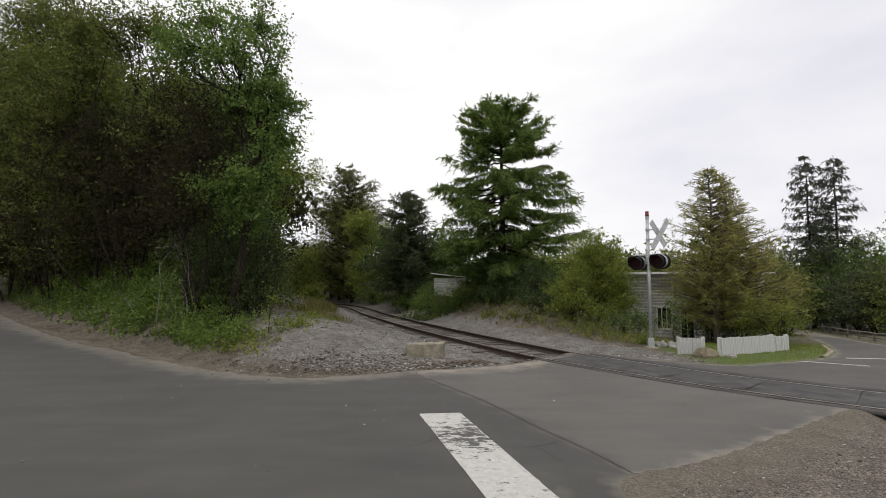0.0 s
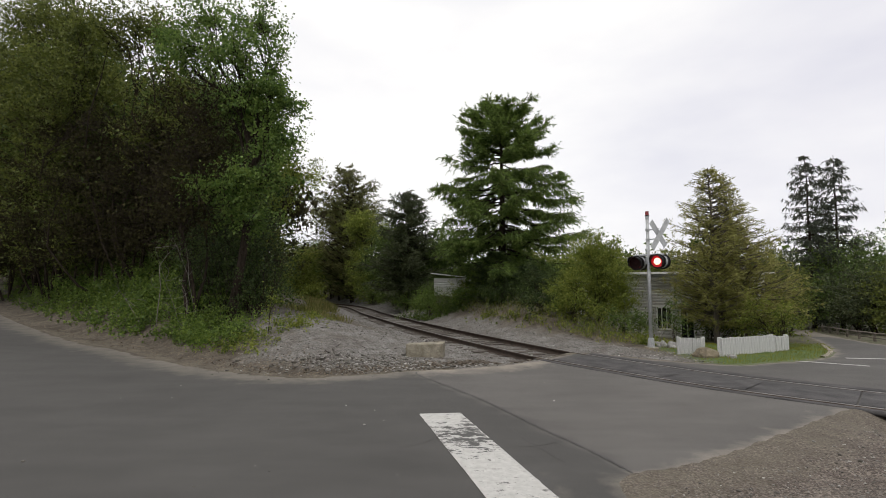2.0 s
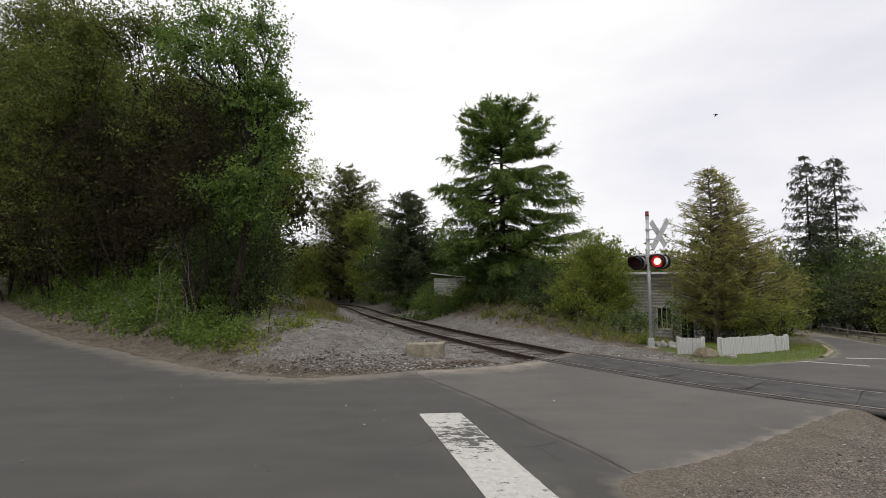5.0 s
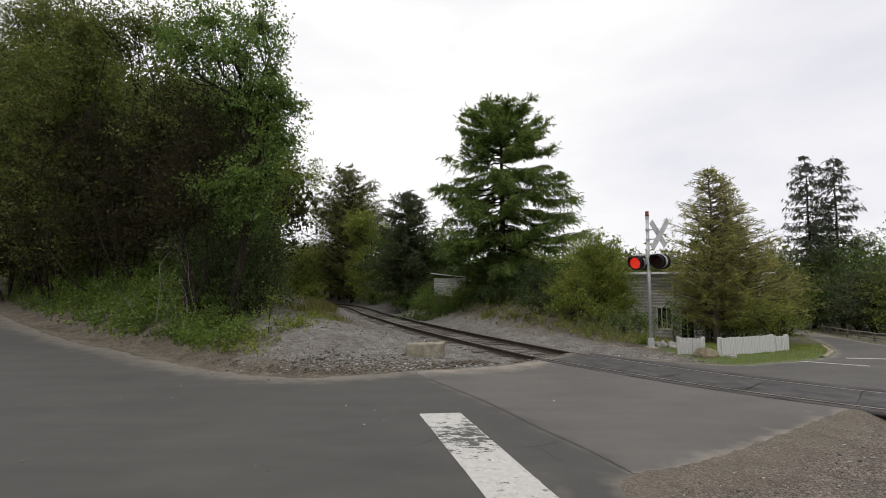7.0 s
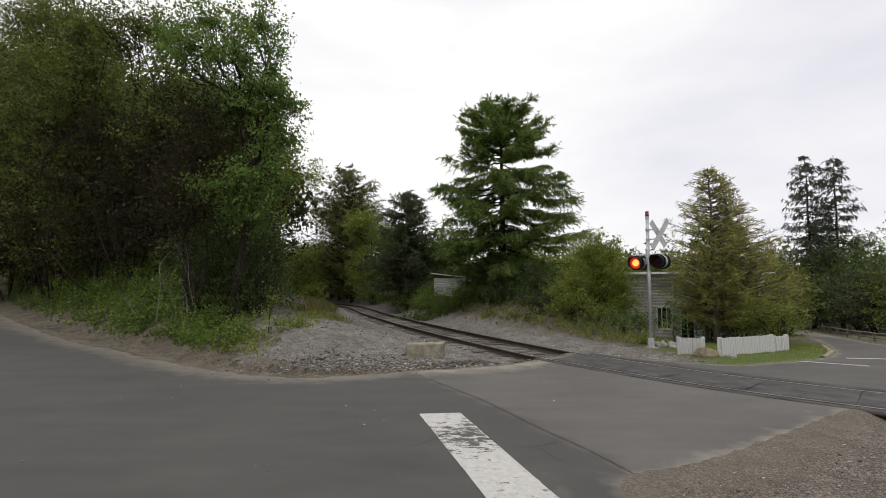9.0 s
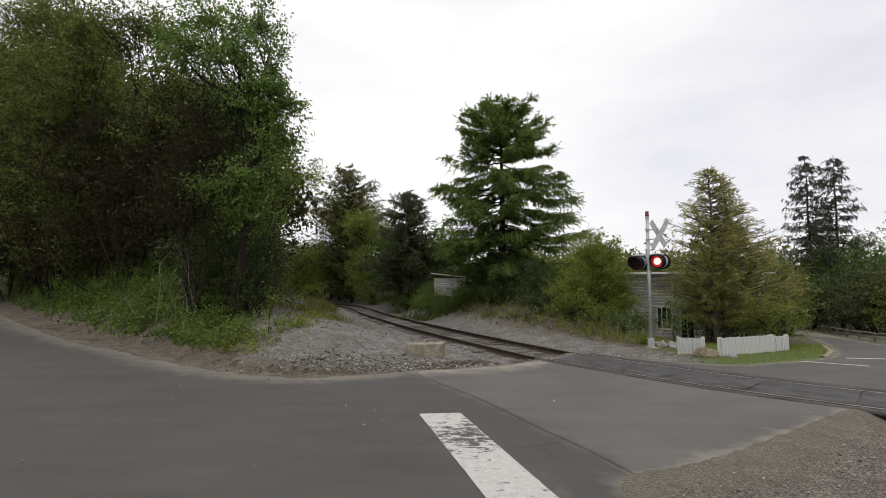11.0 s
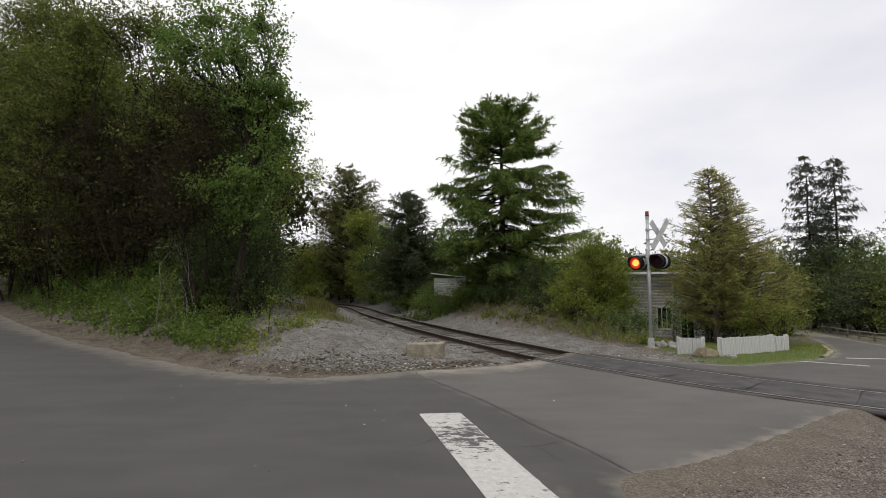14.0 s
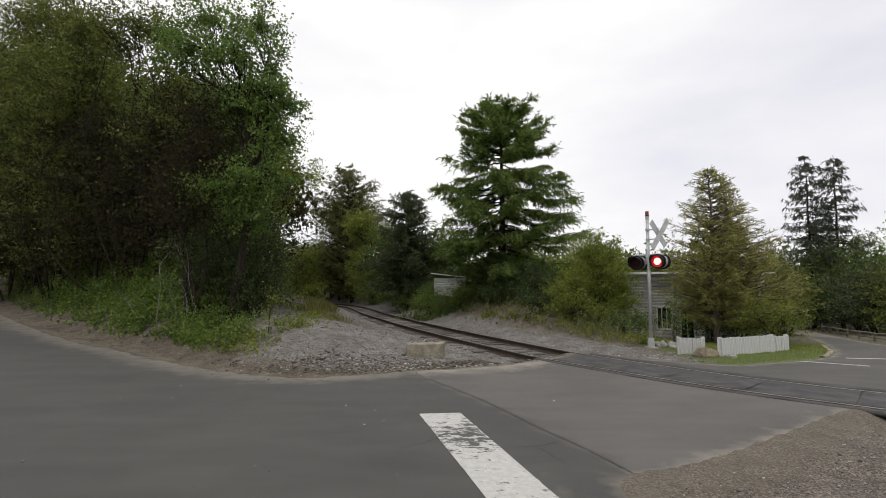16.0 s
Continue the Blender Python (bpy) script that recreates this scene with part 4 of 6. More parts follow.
conifer("cedar_tree", -2.75, 38.0, 9.1, 2.9, M_CEDAR, "dark ragged evergreen beside the track", 22, 0.02, 44, 7, 0.1, 0.35, 0.45, 0.18, 26, 9, 0.2, fuzz=0.4, irregular=0.36, hang=0.15, wide=0.12,
        profile=[(0, 1), (0.4, 0.95), (0.7, 0.85), (0.9, 0.6), (1, 0.12)])
conifer("pine_tree", -10.4, 56, 15.4, 5.6, M_PINE, "olive-brown pine behind the track curve", 23, 0.02, 46, 8, 0.0, 0.45, 0.5, 0.27, 20, 8, 0.25, fuzz=0.4, irregular=0.3, hang=0.0, wide=0.13, lean=-0.8,
        profile=[(0, 0.8), (0.4, 0.9), (0.75, 0.72), (0.92, 0.4), (1, 0.08)])
conifer("hemlock_tree", 10.25, 18.4, 6.7, 1.9, M_HEMLOCK, "sparse olive-brown evergreen by the white fence", 24, 0.09, 50, 6, 0.05, 0.34, 0.55, 0.11, 24, 11, 0.11, fuzz=0.4, irregular=0.28, hang=0.1, wide=0.1, lean=-0.05, bark=M_TWIG, thin=0.75,
        profile=[(0, 0.8), (0.3, 1.0), (0.6, 0.8), (0.85, 0.45), (1, 0.1)])
conifer("hemlock_tree", 11.85, 19.0, 6.6, 2.5, M_HEMLOCK, "sparse olive-brown evergreen with wide low branches", 25, 0.09, 50, 6, 0.05, 0.32, 0.55, 0.11, 28, 11, 0.12, fuzz=0.4, irregular=0.28, hang=0.1, wide=0.1, lean=-0.9, bark=M_TWIG, thin=0.75,
        profile=[(0, 0.95), (0.25, 1.0), (0.45, 0.72), (0.7, 0.4), (0.9, 0.2), (1, 0.08)])
for sx, seed in ((23.5, 26), (25.3, 27)):
    conifer("spruce_tree", sx, 31, 11.2, 1.95, M_SPRUCE, "thin dark spruce with sparse hanging twigs", seed, 0.05, 34, 5, 0.2, 0.1, 0.6, 0.19, 15, 6, 0.14, irregular=0.25, hang=0.9, wide=0.11, tipup=0.5,
            profile=[(0, 1.2), (0.4, 1.05), (0.7, 0.75), (0.9, 0.5), (1, 0.12)])

# bushes along the far side of the track
broadleaf("bush", 6.5, 20.5, [(0, 0, 2.0, 1.4, 1.3, 1.5), (0.6, -0.3, 1.0, 1.0, 0.9, 0.9), (-1.2, 0, 1.4, 1.2, 1.1, 1.2), (-0.1, 0.2, 3.1, 1.1, 1.0, 0.7), (0.8, -0.2, 1.6, 0.65, 0.7, 1.1)], 0.05, 0.2, 0.055, M_BUSH, "tall yellow-green bush behind the signal", 31, "bush", 150, 60, 0.15, stems=5, far=True)
broadleaf("bush", 4.6, 23.5, [(0, 0, 1.2, 1.4, 1.2, 1.1), (1.2, -0.3, 1.0, 1.1, 1.0, 1.0)], 0.05, 0.2, 0.08, M_SHADE, "low dark green bush at the track side", 32, "bush", 130, 26, 0.15, stems=4)
broadleaf("bush", -7.6, 51, [(0, 0, 3.4, 2.6, 2.4, 3.4), (1.7, 0, 7.0, 2.0, 1.8, 1.8), (-1.1, 0, 8.2, 2.1, 1.8, 1.9), (3.4, 0.5, 6.2, 1.6, 1.6, 1.8)], 0.1, 0.2, 0.14, M_SPRING, "bright yellow-green small tree by the track", 33, "tree", 100, 28, 0.22, stems=3)
broadleaf("bush", -1.0, 31.2, [(0, 0, 0.9, 1.0, 0.9, 0.9), (0.3, 0, 1.5, 0.7, 0.7, 0.6)], 0.04, 0.2, 0.1, M_WEED, "low green bush under the evergreen", 34, "bush", 110, 24, 0.16, stems=4)
broadleaf("bush", 8.0, 16.9, [(0, 0, 0.8, 0.42, 0.5, 0.7)], 0.02, 0.2, 0.07, M_DEEP, "small leafy shrub before the house window", 35, "shrub", 150, 22, 0.12, stems=4)
broadleaf("bush", 11.4, 16.4, [(0, 0, 0.9, 0.7, 0.8, 0.9), (-0.7, 0.4, 1.0, 0.7, 0.8, 0.9)], 0.04, 0.2, 0.06, M_BUSH, "leafy shrub at the end of the fence", 36, "shrub", 150, 24, 0.12, stems=4)

# woods beyond the right-hand road
for k, (bx, by, hh, rr, mt) in enumerate([(17.4, 27.2, 5.2, 1.5, M_OLIVE), (16.2, 23.6, 4.2, 1.3, M_OLIVE), (24.5, 29.0, 5.4, 2.6, M_DEEP), (22.0, 23.4, 3.6, 1.7, M_OLIVE), (25.0, 24.5, 6.4, 2.4, M_DEEP), (29, 28, 7.0, 3.0, M_DEEP), (21.5, 33, 5.5, 3.0, M_CEDAR), (28, 35, 7.0, 3.4, M_DEEP), (22.5, 25.5, 3.8, 2.4, M_CEDAR), (19.5, 30, 4.2, 2.2, M_CEDAR)]):
    broadleaf("roadside_tree", bx, by, [(0, 0, hh * 0.6, rr, rr, hh * 0.42), (-rr * 0.5, -0.4, hh * 0.35, rr * 0.7, rr * 0.7, hh * 0.3), (rr * 0.5, -0.3, hh * 0.4, rr * 0.7, rr * 0.7, hh * 0.35)], 0.1, 0.25, 0.095, mt, "leafy roadside tree beyond the far road", 40 + k, "tree", 85, 24, 0.18, stems=3, group="trees beyond the far road", far=True)

# trees that close the view along the track
for k, (bx, by, hh, rr, mt) in enumerate([(-8.5, 24.6, 8.0, 1.3, M_BUSH), (-14.2, 62, 13.5, 3.0, M_OLIVE), (-11.8, 66, 13.6, 3.4, M_OLIVE), (-16.0, 54, 6.6, 2.6, M_BUSH), (-20, 62, 7.0, 4.0, M_BUSH), (-2.5, 40, 6.0, 2.4, M_DEEP), (1.5, 44, 6.4, 3.0, M_DEEP), (-0.4, 42, 5.8, 1.7, M_DEEP), (7.5, 40, 5.4, 3.0, M_BUSH), (11, 37, 5.6, 2.6, M_BUSH), (14, 42, 6.0, 3.4, M_OLIVE), (20, 44, 6.0, 4, M_OLIVE), (-4.6, 45, 7.5, 2.6, M_DEEP), (-12.6, 59.5, 7.0, 2.6, M_DEEP), (-15.2, 63, 7.5, 2.8, M_DEEP), (-18, 70, 7.5, 3.6, M_DEEP), (-13.8, 51, 2.0, 1.3, M_BUSH)]):
    lobes = [(0, 0, hh * 0.72, rr, rr, hh * 0.28), (-rr * 0.5, 0, hh * 0.45, rr * 0.8, rr * 0.8, hh * 0.25), (rr * 0.4, 0, hh * 0.3, rr * 0.8, rr * 0.8, hh * 0.28)]
    if k == 0:
        # leans out over the cutting, its foot deep in leaves
        lobes = [(0.9, 0, 6.6, 1.7, 1.4, 0.9, 0.8), (-0.3, 0, 5.2, 1.1, 1.1, 1.2), (-0.2, -0.2, 3.2, 0.75, 0.9, 1.3), (0.0, -0.4, 1.4, 0.8, 0.9, 1.1), (-1.3, 0, 3.4, 1.1, 1.0, 2.2)]
    elif k < 3:
        lobes = [(0, 0, hh * 0.8, rr, rr, hh * 0.2), (rr * 0.5, 0, hh * 0.62, rr * 0.7, rr * 0.7, hh * 0.14), (0.3, 0.2, hh * 0.3, rr * 0.8, rr * 0.7, hh * 0.25)]
    broadleaf("trackside_tree", bx, by, lobes, 0.07 if k == 0 else 0.1, 0.3, 0.085 if k == 0 else 0.13, mt, "young leafed tree along the railway cutting", 60 + k, "tree", 66, 52 if k == 0 else 26, 0.22, stems=2, group="trees along the cutting", far=True)

# the wood on the bank: a maple with swaying limbs in front, browner trees darkened for shade behind
maple, maple_limbs = broadleaf("maple_tree", -7.4, 16.9, [
    (0.9, -0.4, 7.6, 1.1, 1.1, 0.9, 1.15), (1.7, -0.6, 6.2, 0.9, 0.9, 0.7), (0.2, -0.6, 9.3, 1.2, 1.1, 0.9, 0.85), (1.25, 0.0, 8.9, 0.9, 0.9, 0.8, 0.7),
    (-0.1, -1.0, 4.5, 1.2, 0.8, 0.55), (1.3, -0.9, 4.9, 1.0, 0.8, 0.7), (-1.6, -0.4, 9.4, 1.1, 1.1, 0.7, 0.75), (-0.5, 0.6, 7.7, 1.1, 1.0, 0.7, 1.0),
    (1.8, -0.2, 7.6, 0.75, 0.8, 0.7), (1.0, -0.8, 3.6, 1.0, 0.8, 0.7), (0.6, 0.4, 10.9, 1.3, 1.2, 0.9, 0.6), (-1.3, 0.4, 11.0, 1.3, 1.2, 0.9, 0.6),
    (-2.6, 0.2, 10.2, 1.0, 0.9, 0.8, 0.6)],
    0.17, 0.3, 0.1, M_MAPLE, "bright green maple at the edge of the wood", 80, "maple tree", 62, 80, 0.2, pieces=True, twigs=0.8)


def on_bank(x, off):
    """A place off metres up the bank from the road's edge."""
    order = np.argsort(ROAD_WEST[:, 0])
    return x + 0.64 * off, float(np.interp(x, ROAD_WEST[order, 0], ROAD_WEST[order, 1])) + 0.77 * off


# (foot x, foot y, height, radius, leaves)
for k, (bx, by, hh, rr, mt, n) in enumerate([
        (-24.5, 28.0, 15.6, 3.3, M_OLIVE, 60), (-19.0, 23.6, 12.9, 2.7, M_OLIVE, 60), (-16.3, 21.6, 11.4, 1.9, M_OLIVE, 60), (-12.9, 19.6, 12.9, 1.5, M_OLIVE, 50), (-10.9, 18.6, 8.6, 1.7, M_OLIVE, 24),
        (-17.4, 22.0, 8.6, 2.3, M_SHADEDBROWN, 42), (-14.4, 20.2, 7.6, 2.1, M_SHADEDBROWN, 42), (-11.6, 18.7, 6.4, 1.8, M_SHADEDBROWN, 44), (-21.5, 26.0, 9.0, 2.8, M_SHADEDBROWN, 40), (-9.6, 18.2, 5.6, 1.7, M_SHADEDBROWN, 44),
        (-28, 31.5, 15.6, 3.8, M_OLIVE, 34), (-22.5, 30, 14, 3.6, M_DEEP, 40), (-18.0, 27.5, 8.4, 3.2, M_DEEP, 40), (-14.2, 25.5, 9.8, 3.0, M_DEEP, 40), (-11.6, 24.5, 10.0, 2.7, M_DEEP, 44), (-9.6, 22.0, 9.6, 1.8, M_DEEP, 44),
        (-8.2, 19.8, 5.4, 1.5, M_SHADE, 50), (-29, 38, 19, 4.6, M_DEEP, 34), (-21, 35, 10.5, 4.2, M_DEEP, 40), (-15.5, 31, 11, 3.6, M_DEEP, 40), (-34, 38, 19, 4.6, M_DEEP, 34), (-12.4, 28.5, 9.0, 2.8, M_DEEP, 40), (-28.5, 31.0, 12.0, 3.2, M_SHADEDBROWN, 44), (-31.5, 33.5, 13.0, 3.4, M_SHADEDBROWN, 44), (-8.5, 16.5, 7.6, 1.3, M_SHADEDBROWN, 60), (-12.4, 22.6, 8.6, 1.9, M_SHADEDBROWN, 60), (-24.4, 29.2, 8.0, 2.4, M_SHADEDBROWN, 50), (-20.6, 26.4, 7.2, 2.1, M_SHADEDBROWN, 50)]):
    hh *= 1.28 if k < 3 else (1.13 if k < 10 else 1.0)
    lobes = [(0, 0, hh * 0.78, rr, rr, hh * 0.16), (-rr * 0.6, -0.3, hh * 0.62, rr * 0.7, rr * 0.7, hh * 0.12), (rr * 0.6, -0.3, hh * 0.66, rr * 0.7, rr * 0.7, hh * 0.12), (0.3, -0.3, hh * 0.94, rr * 0.7, rr * 0.7, hh * 0.11)]
    if mt is not M_OLIVE or k < 3:
        lobes += [(-rr * 0.5, -0.4, hh * 0.42, rr * 0.8, rr * 0.8, hh * 0.16), (0.2, -0.5, hh * 0.26, rr * 0.9, rr * 0.8, hh * 0.18)]
    if k == 3:
        lobes = [(0, 0, hh * 0.85, 1.6, 1.4, hh * 0.08), (-1.2, 0, hh * 0.81, 1.1, 1.0, hh * 0.07), (1.2, 0, hh * 0.83, 1.1, 1.0, hh * 0.07), (0, -0.3, hh * 0.6, 1.0, 1.0, hh * 0.1, 0.25)]
    if k > 25:
        lobes = lobes[:5]
    if k == 24:
        lobes = lobes[:4] + [(0.2, -0.6, hh * 0.5, rr, rr * 0.8, hh * 0.14)]
    if k < 10:
        bx, by = bx * 1.14, by * 1.14
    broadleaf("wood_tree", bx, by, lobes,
              0.09, 0.25, 0.09 if mt is M_SHADEDBROWN else (0.12 if k < 10 or k in (14, 15, 16) else 0.19), mt, "slender woodland tree with thin spring leaves", 90 + k, "tree", n * 0.75, 32 if mt is M_SHADEDBROWN else (40 if k < 10 or k in (14, 15, 16) else 20), 0.3, stems=3, group="trees of the wood", twigs=0.7, tangle=60 if mt is M_SHADEDBROWN else 16, far=True)
# all but the last three carry the wood's shade in their leaf colour
for k, bx in enumerate((-38, -35, -32, -29.5, -27, -25, -23.4, -21.8, -20.3, -18.8, -17.6, -16.6, -15.6, -14.8, -14.0, -13.3)):
    ex, ey = on_bank(bx, 4.9 + 0.8 * (k % 3))
    hh = (4.4, 3.4, 5.0, 3.8)[k % 4]
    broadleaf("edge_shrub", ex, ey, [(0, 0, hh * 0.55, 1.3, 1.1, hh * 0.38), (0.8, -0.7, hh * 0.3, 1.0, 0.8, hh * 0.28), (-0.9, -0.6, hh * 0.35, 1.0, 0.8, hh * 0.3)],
              0.035, 0.2, 0.085, M_DEEP if k > 12 else M_SHADEDBROWN, "dark twiggy shrub at the foot of the wood", 300 + k, "shrub", 85, 40, 0.2, stems=6, group="shrubs at the wood's edge", twigs=0.9, tangle=60, far=True)
# the undergrowth's brown leaves are darkened for shade as well
thicket("undergrowth", -32, -7.4, 15, 36, 480, 3.6, M_SHADEDBROWN, "dense brown brush and bare stems under the trees", 120, 0.09, 12, 0.3, "undergrowth", 6, clear=5.4)
# backing trees, added to close sky gaps; the shade is in their leaf colour
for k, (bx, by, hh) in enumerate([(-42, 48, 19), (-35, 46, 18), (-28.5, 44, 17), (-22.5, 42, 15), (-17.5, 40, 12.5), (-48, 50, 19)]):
    broadleaf("deep_wood_tree", bx, by, [(0, 0, hh * 0.75, 4.4, 3.5, hh * 0.22), (-2.5, 0, hh * 0.45, 3.8, 3, hh * 0.24), (2.5, 0, hh * 0.4, 3.8, 3, hh * 0.24), (0, -1, hh * 0.2, 4.4, 3, hh * 0.2)], 0.25, 0.25, 0.42, M_SHADEDBROWN, "backing tree deep in the wood, its leaves darkened for shade", 190 + k, "tree", 22, 26, 0.6, group="trees deep in the wood", twigs=0.2, far=True)
# brush that fills the low gaps, its leaf colour darkened for shade
thicket("undergrowth", -36, -9, 27, 42, 260, 6.5, M_SHADEDBROWN, "tall brush deep in the wood, its leaves darkened for shade", 123, 0.2, 14, 0.0, "undergrowth", 9, clear=6)
thicket("brush", -8.9, -5.9, 16.7, 19.8, 130, 2.5, M_SHADE, "dark green shrubs at the wood's edge", 121, 0.08, 18, 0.1, "undergrowth", 6)
thicket("dead_branches", -10.4, -8.2, 16.0, 17.6, 6, 2.8, M_DEEP, "pale dead saplings leaning out of the brush", 122, 0.06, 3, 0.9, "dead branches", 5, 0.3, M_BARKPALE, 0.008, clear=1.0)
EDGE_X = (-40, -36, -33, -30, -27.5, -25, -22.8, -20.8, -19, -17.3, -15.8, -14.4, -13.1, -12, -11)
for off, n, hh, seed in ((1.5, 130, 0.45, 130), (2.5, 220, 0.75, 132), (3.6, 220, 0.95, 133), (4.8, 170, 1.35, 134), (6.0, 170, 1.6, 136)):
    weeds("bank_weeds", [on_bank(x, off) for x in EDGE_X], int(n * 0.85), 0.7, hh, 0.105, M_DEEP if off > 4 else M_WEED, "leafy green weeds covering the road bank", seed)
_b = random.Random(77)
for k in range(48):
    bx = -34 + 25.5 * ((k + _b.random()) / 48) ** 0.8
    ex, ey = on_bank(bx, _b.uniform(1.9, 5.2))
    if ex > -0.42 * ey:
        continue
    hh = _b.uniform(0.6, 1.15)
    broadleaf("bramble", ex, ey, [(0, 0, hh * 0.55, hh * 0.75, hh * 0.7, hh * 0.45), (hh * 0.6, -0.2, hh * 0.35, hh * 0.5, hh * 0.5, hh * 0.32)], 0.014, 0.2, 0.11, M_WEED,
              "low leafy bramble on the road bank", 400 + k, "bramble", 75, 22, 0.13, stems=3, group="brambles on the road bank")
weeds("bank_weeds", [(-7.6, 14.6), (-6.7, 14.3), (-8.6, 16.2), (-8.0, 15.4), (-7.2, 15.4)], 260, 0.65, 0.62, 0.08, M_WEED, "leafy green weeds at the end of the bank", 135)
weeds("thin_weeds", [(-5.6, 14.4), (-5.1, 15.2), (-4.6, 16.8), (-6.0, 13.7), (-4.4, 15.6), (-5.2, 13.4)], 70, 0.45, 0.22, 0.07, M_BUSH, "thin weeds among gravel", 131)


# the last two are added under the hemlocks to darken the shaded gap there
for k, (bx, by, hh, mt) in enumerate([(3.1, 25.5, 1.5, M_SHADE), (4.2, 21.6, 1.3, M_SHADE), (5.3, 19.6, 1.3, M_BUSH), (6.6, 18.0, 1.1, M_DEEP), (2.6, 26.6, 1.0, M_DEEP), (-1.5, 33.6, 1.2, M_WEED), (-2.6, 36, 1.5, M_WEED), (-4.4, 43, 2.2, M_WEED), (-7.0, 49, 2.4, M_WEED), (-0.8, 30.0, 1.6, M_WEED), (0.3, 29.8, 1.3, M_WEED), (1.3, 29.4, 1.5, M_BUSH), (10.6, 19.4, 1.6, M_DEEP), (12.0, 19.8, 1.7, M_DEEP)]):
    broadleaf("trackside_shrub", bx, by, [(0, 0, hh * 0.55, hh * 0.8, hh * 0.7, hh * 0.5), (hh * 0.6, -0.1, hh * 0.4, hh * 0.6, hh * 0.6, hh * 0.4)], 0.025, 0.2, 0.075, mt, "low shrub on the bank beside the track or added under the hemlocks", 160 + k, "shrub", 110, 24, 0.14, stems=4, group="shrubs beside the track")
thicket("track_brush", -1.0, 8.0, 16.5, 31, 420, 0.6, M_BUSH, "dry twigs and thin weeds on the track bank", 170, 0.06, 8, 0.4, "brush", 4, 0.5, M_BARKPALE, 0.006, clear=1.5)
broadleaf("sapling", -5.2, 14.6, [(0, 0, 0.75, 0.3, 0.3, 0.35), (0.15, 0, 1.1, 0.2, 0.2, 0.2)], 0.012, 0.3, 0.06, M_BUSH, "small leafy sapling on the gravel bank", 171, "sapling", 130, 14, 0.1)


weeds("thin_weeds", [(2.4, 24.5), (3.2, 22.6), (4.0, 21.0), (4.8, 19.5), (5.5, 18.3), (6.2, 17.2), (6.6, 16.3)], 60, 0.4, 0.3, 0.08, M_BUSH, "yellow-green weeds along the track bank", 137)


weeds("thin_weeds", [(-0.9, 29.4), (0.2, 29.2), (1.2, 28.6), (-1.9, 30.6)], 70, 0.45, 0.45, 0.11, M_DEEP, "green weeds before the shed", 138)


def leaf_litter():
    rng = np.random.default_rng(180)
    i = rng.integers(0, len(ROAD_WEST) - 1, 6000)
    f = rng.uniform(size=(6000, 1))
    p = ROAD_WEST[i] * (1 - f) + ROAD_WEST[i + 1] * f + np.array([0.64, 0.77]) * rng.gamma(2.0, 0.5, (6000, 1)) + rng.normal(size=(6000, 2)) * 0.1
    p = p[(p[:, 0] > -22) & (p[:, 0] < 0) & ~inside(p, ROAD_POLY)]
    z = land(p)[0]
    s = Soup()
    leaves(s, np.column_stack([p, z + 0.008]), 0.045, rng, 0.7, 2.5, np.zeros(3), 1.0)
    tagged(new("leaf_litter", s.mesh("leaf_litter", M_LITTER)), "dry brown leaves and twigs along the road edge", "leaf litter", kind="stuff")


leaf_litter()


def grass_all():
    rng = np.random.default_rng(140)
    p = rng.uniform((6.0, 11.8), (14.0, 17.5), (26000, 2))
    g = land(p)[2]
    p = p[(rng.uniform(size=len(p)) < g) & ~inside(p, ROAD_POLY)]
    blades("lawn_grass", p, 0.07, M_GRASS, "short mown grass before the white fence", 141)
    p = rng.uniform((-7, 16.5), (0, 32), (30000, 2))
    td, ts = seg_dist(p, TRACK)
    tuft = fnoise(p[:, 0], p[:, 1], 2.4)
    p = p[(np.abs(td - 5.2 - 0.6 * fnoise(p[:, 0], p[:, 1], 1.2)) < 1.0) & (ts < 0) & (p[:, 1] > 18.5) & (tuft > -0.35)]
    blades("verge_grass", p[::3], 0.3, M_STRAW, "rough yellow-green grass along the track bank", 142)
    p = rng.uniform((-15, 31), (-6, 47), (9000, 2))
    td, ts = seg_dist(p, TRACK)
    p = p[(td > 2.8) & (td < 4.6) & (ts < 0)]
    blades("verge_grass", p, 0.55, M_STRAW, "tall pale grass beside the far track", 144)
    p = rng.uniform((1, 16), (8, 36), (16000, 2))
    td, ts = seg_dist(p, TRACK)
    p = p[(td > 3.4) & (td < 5.5) & (ts > 0)]
    blades("verge_grass", p, 0.2, M_STRAW, "thin grass under the bushes by the track", 143)


grass_all()


# ---- far woods all round ----
def far_woods():
    rng = np.random.default_rng(150)
    s = Soup()
    for a in np.arange(-180, 180, 3.0):
        r = rng.uniform(75, 110)
        x, y = r * math.sin(radians(a)), r * math.cos(radians(a))
        h = rng.uniform(7, 11)
        _, p = clump_points((x, y, h * 0.45), (4.5, 4.5, h * 0.5), 45, 12, rng, 0.6, 0.4)
        leaves(s, p, 0.6, rng, 0.9, 0.5, far=True)
    tagged(new("far_woods", s.mesh("far_woods", M_DEEP)), "distant belt of green trees", "woods", kind="stuff")


far_woods()


# ---- level-crossing signal ----
def disc(r, depth, m, sides=28):
    return cyl_bm(r, r, depth, m, sides)


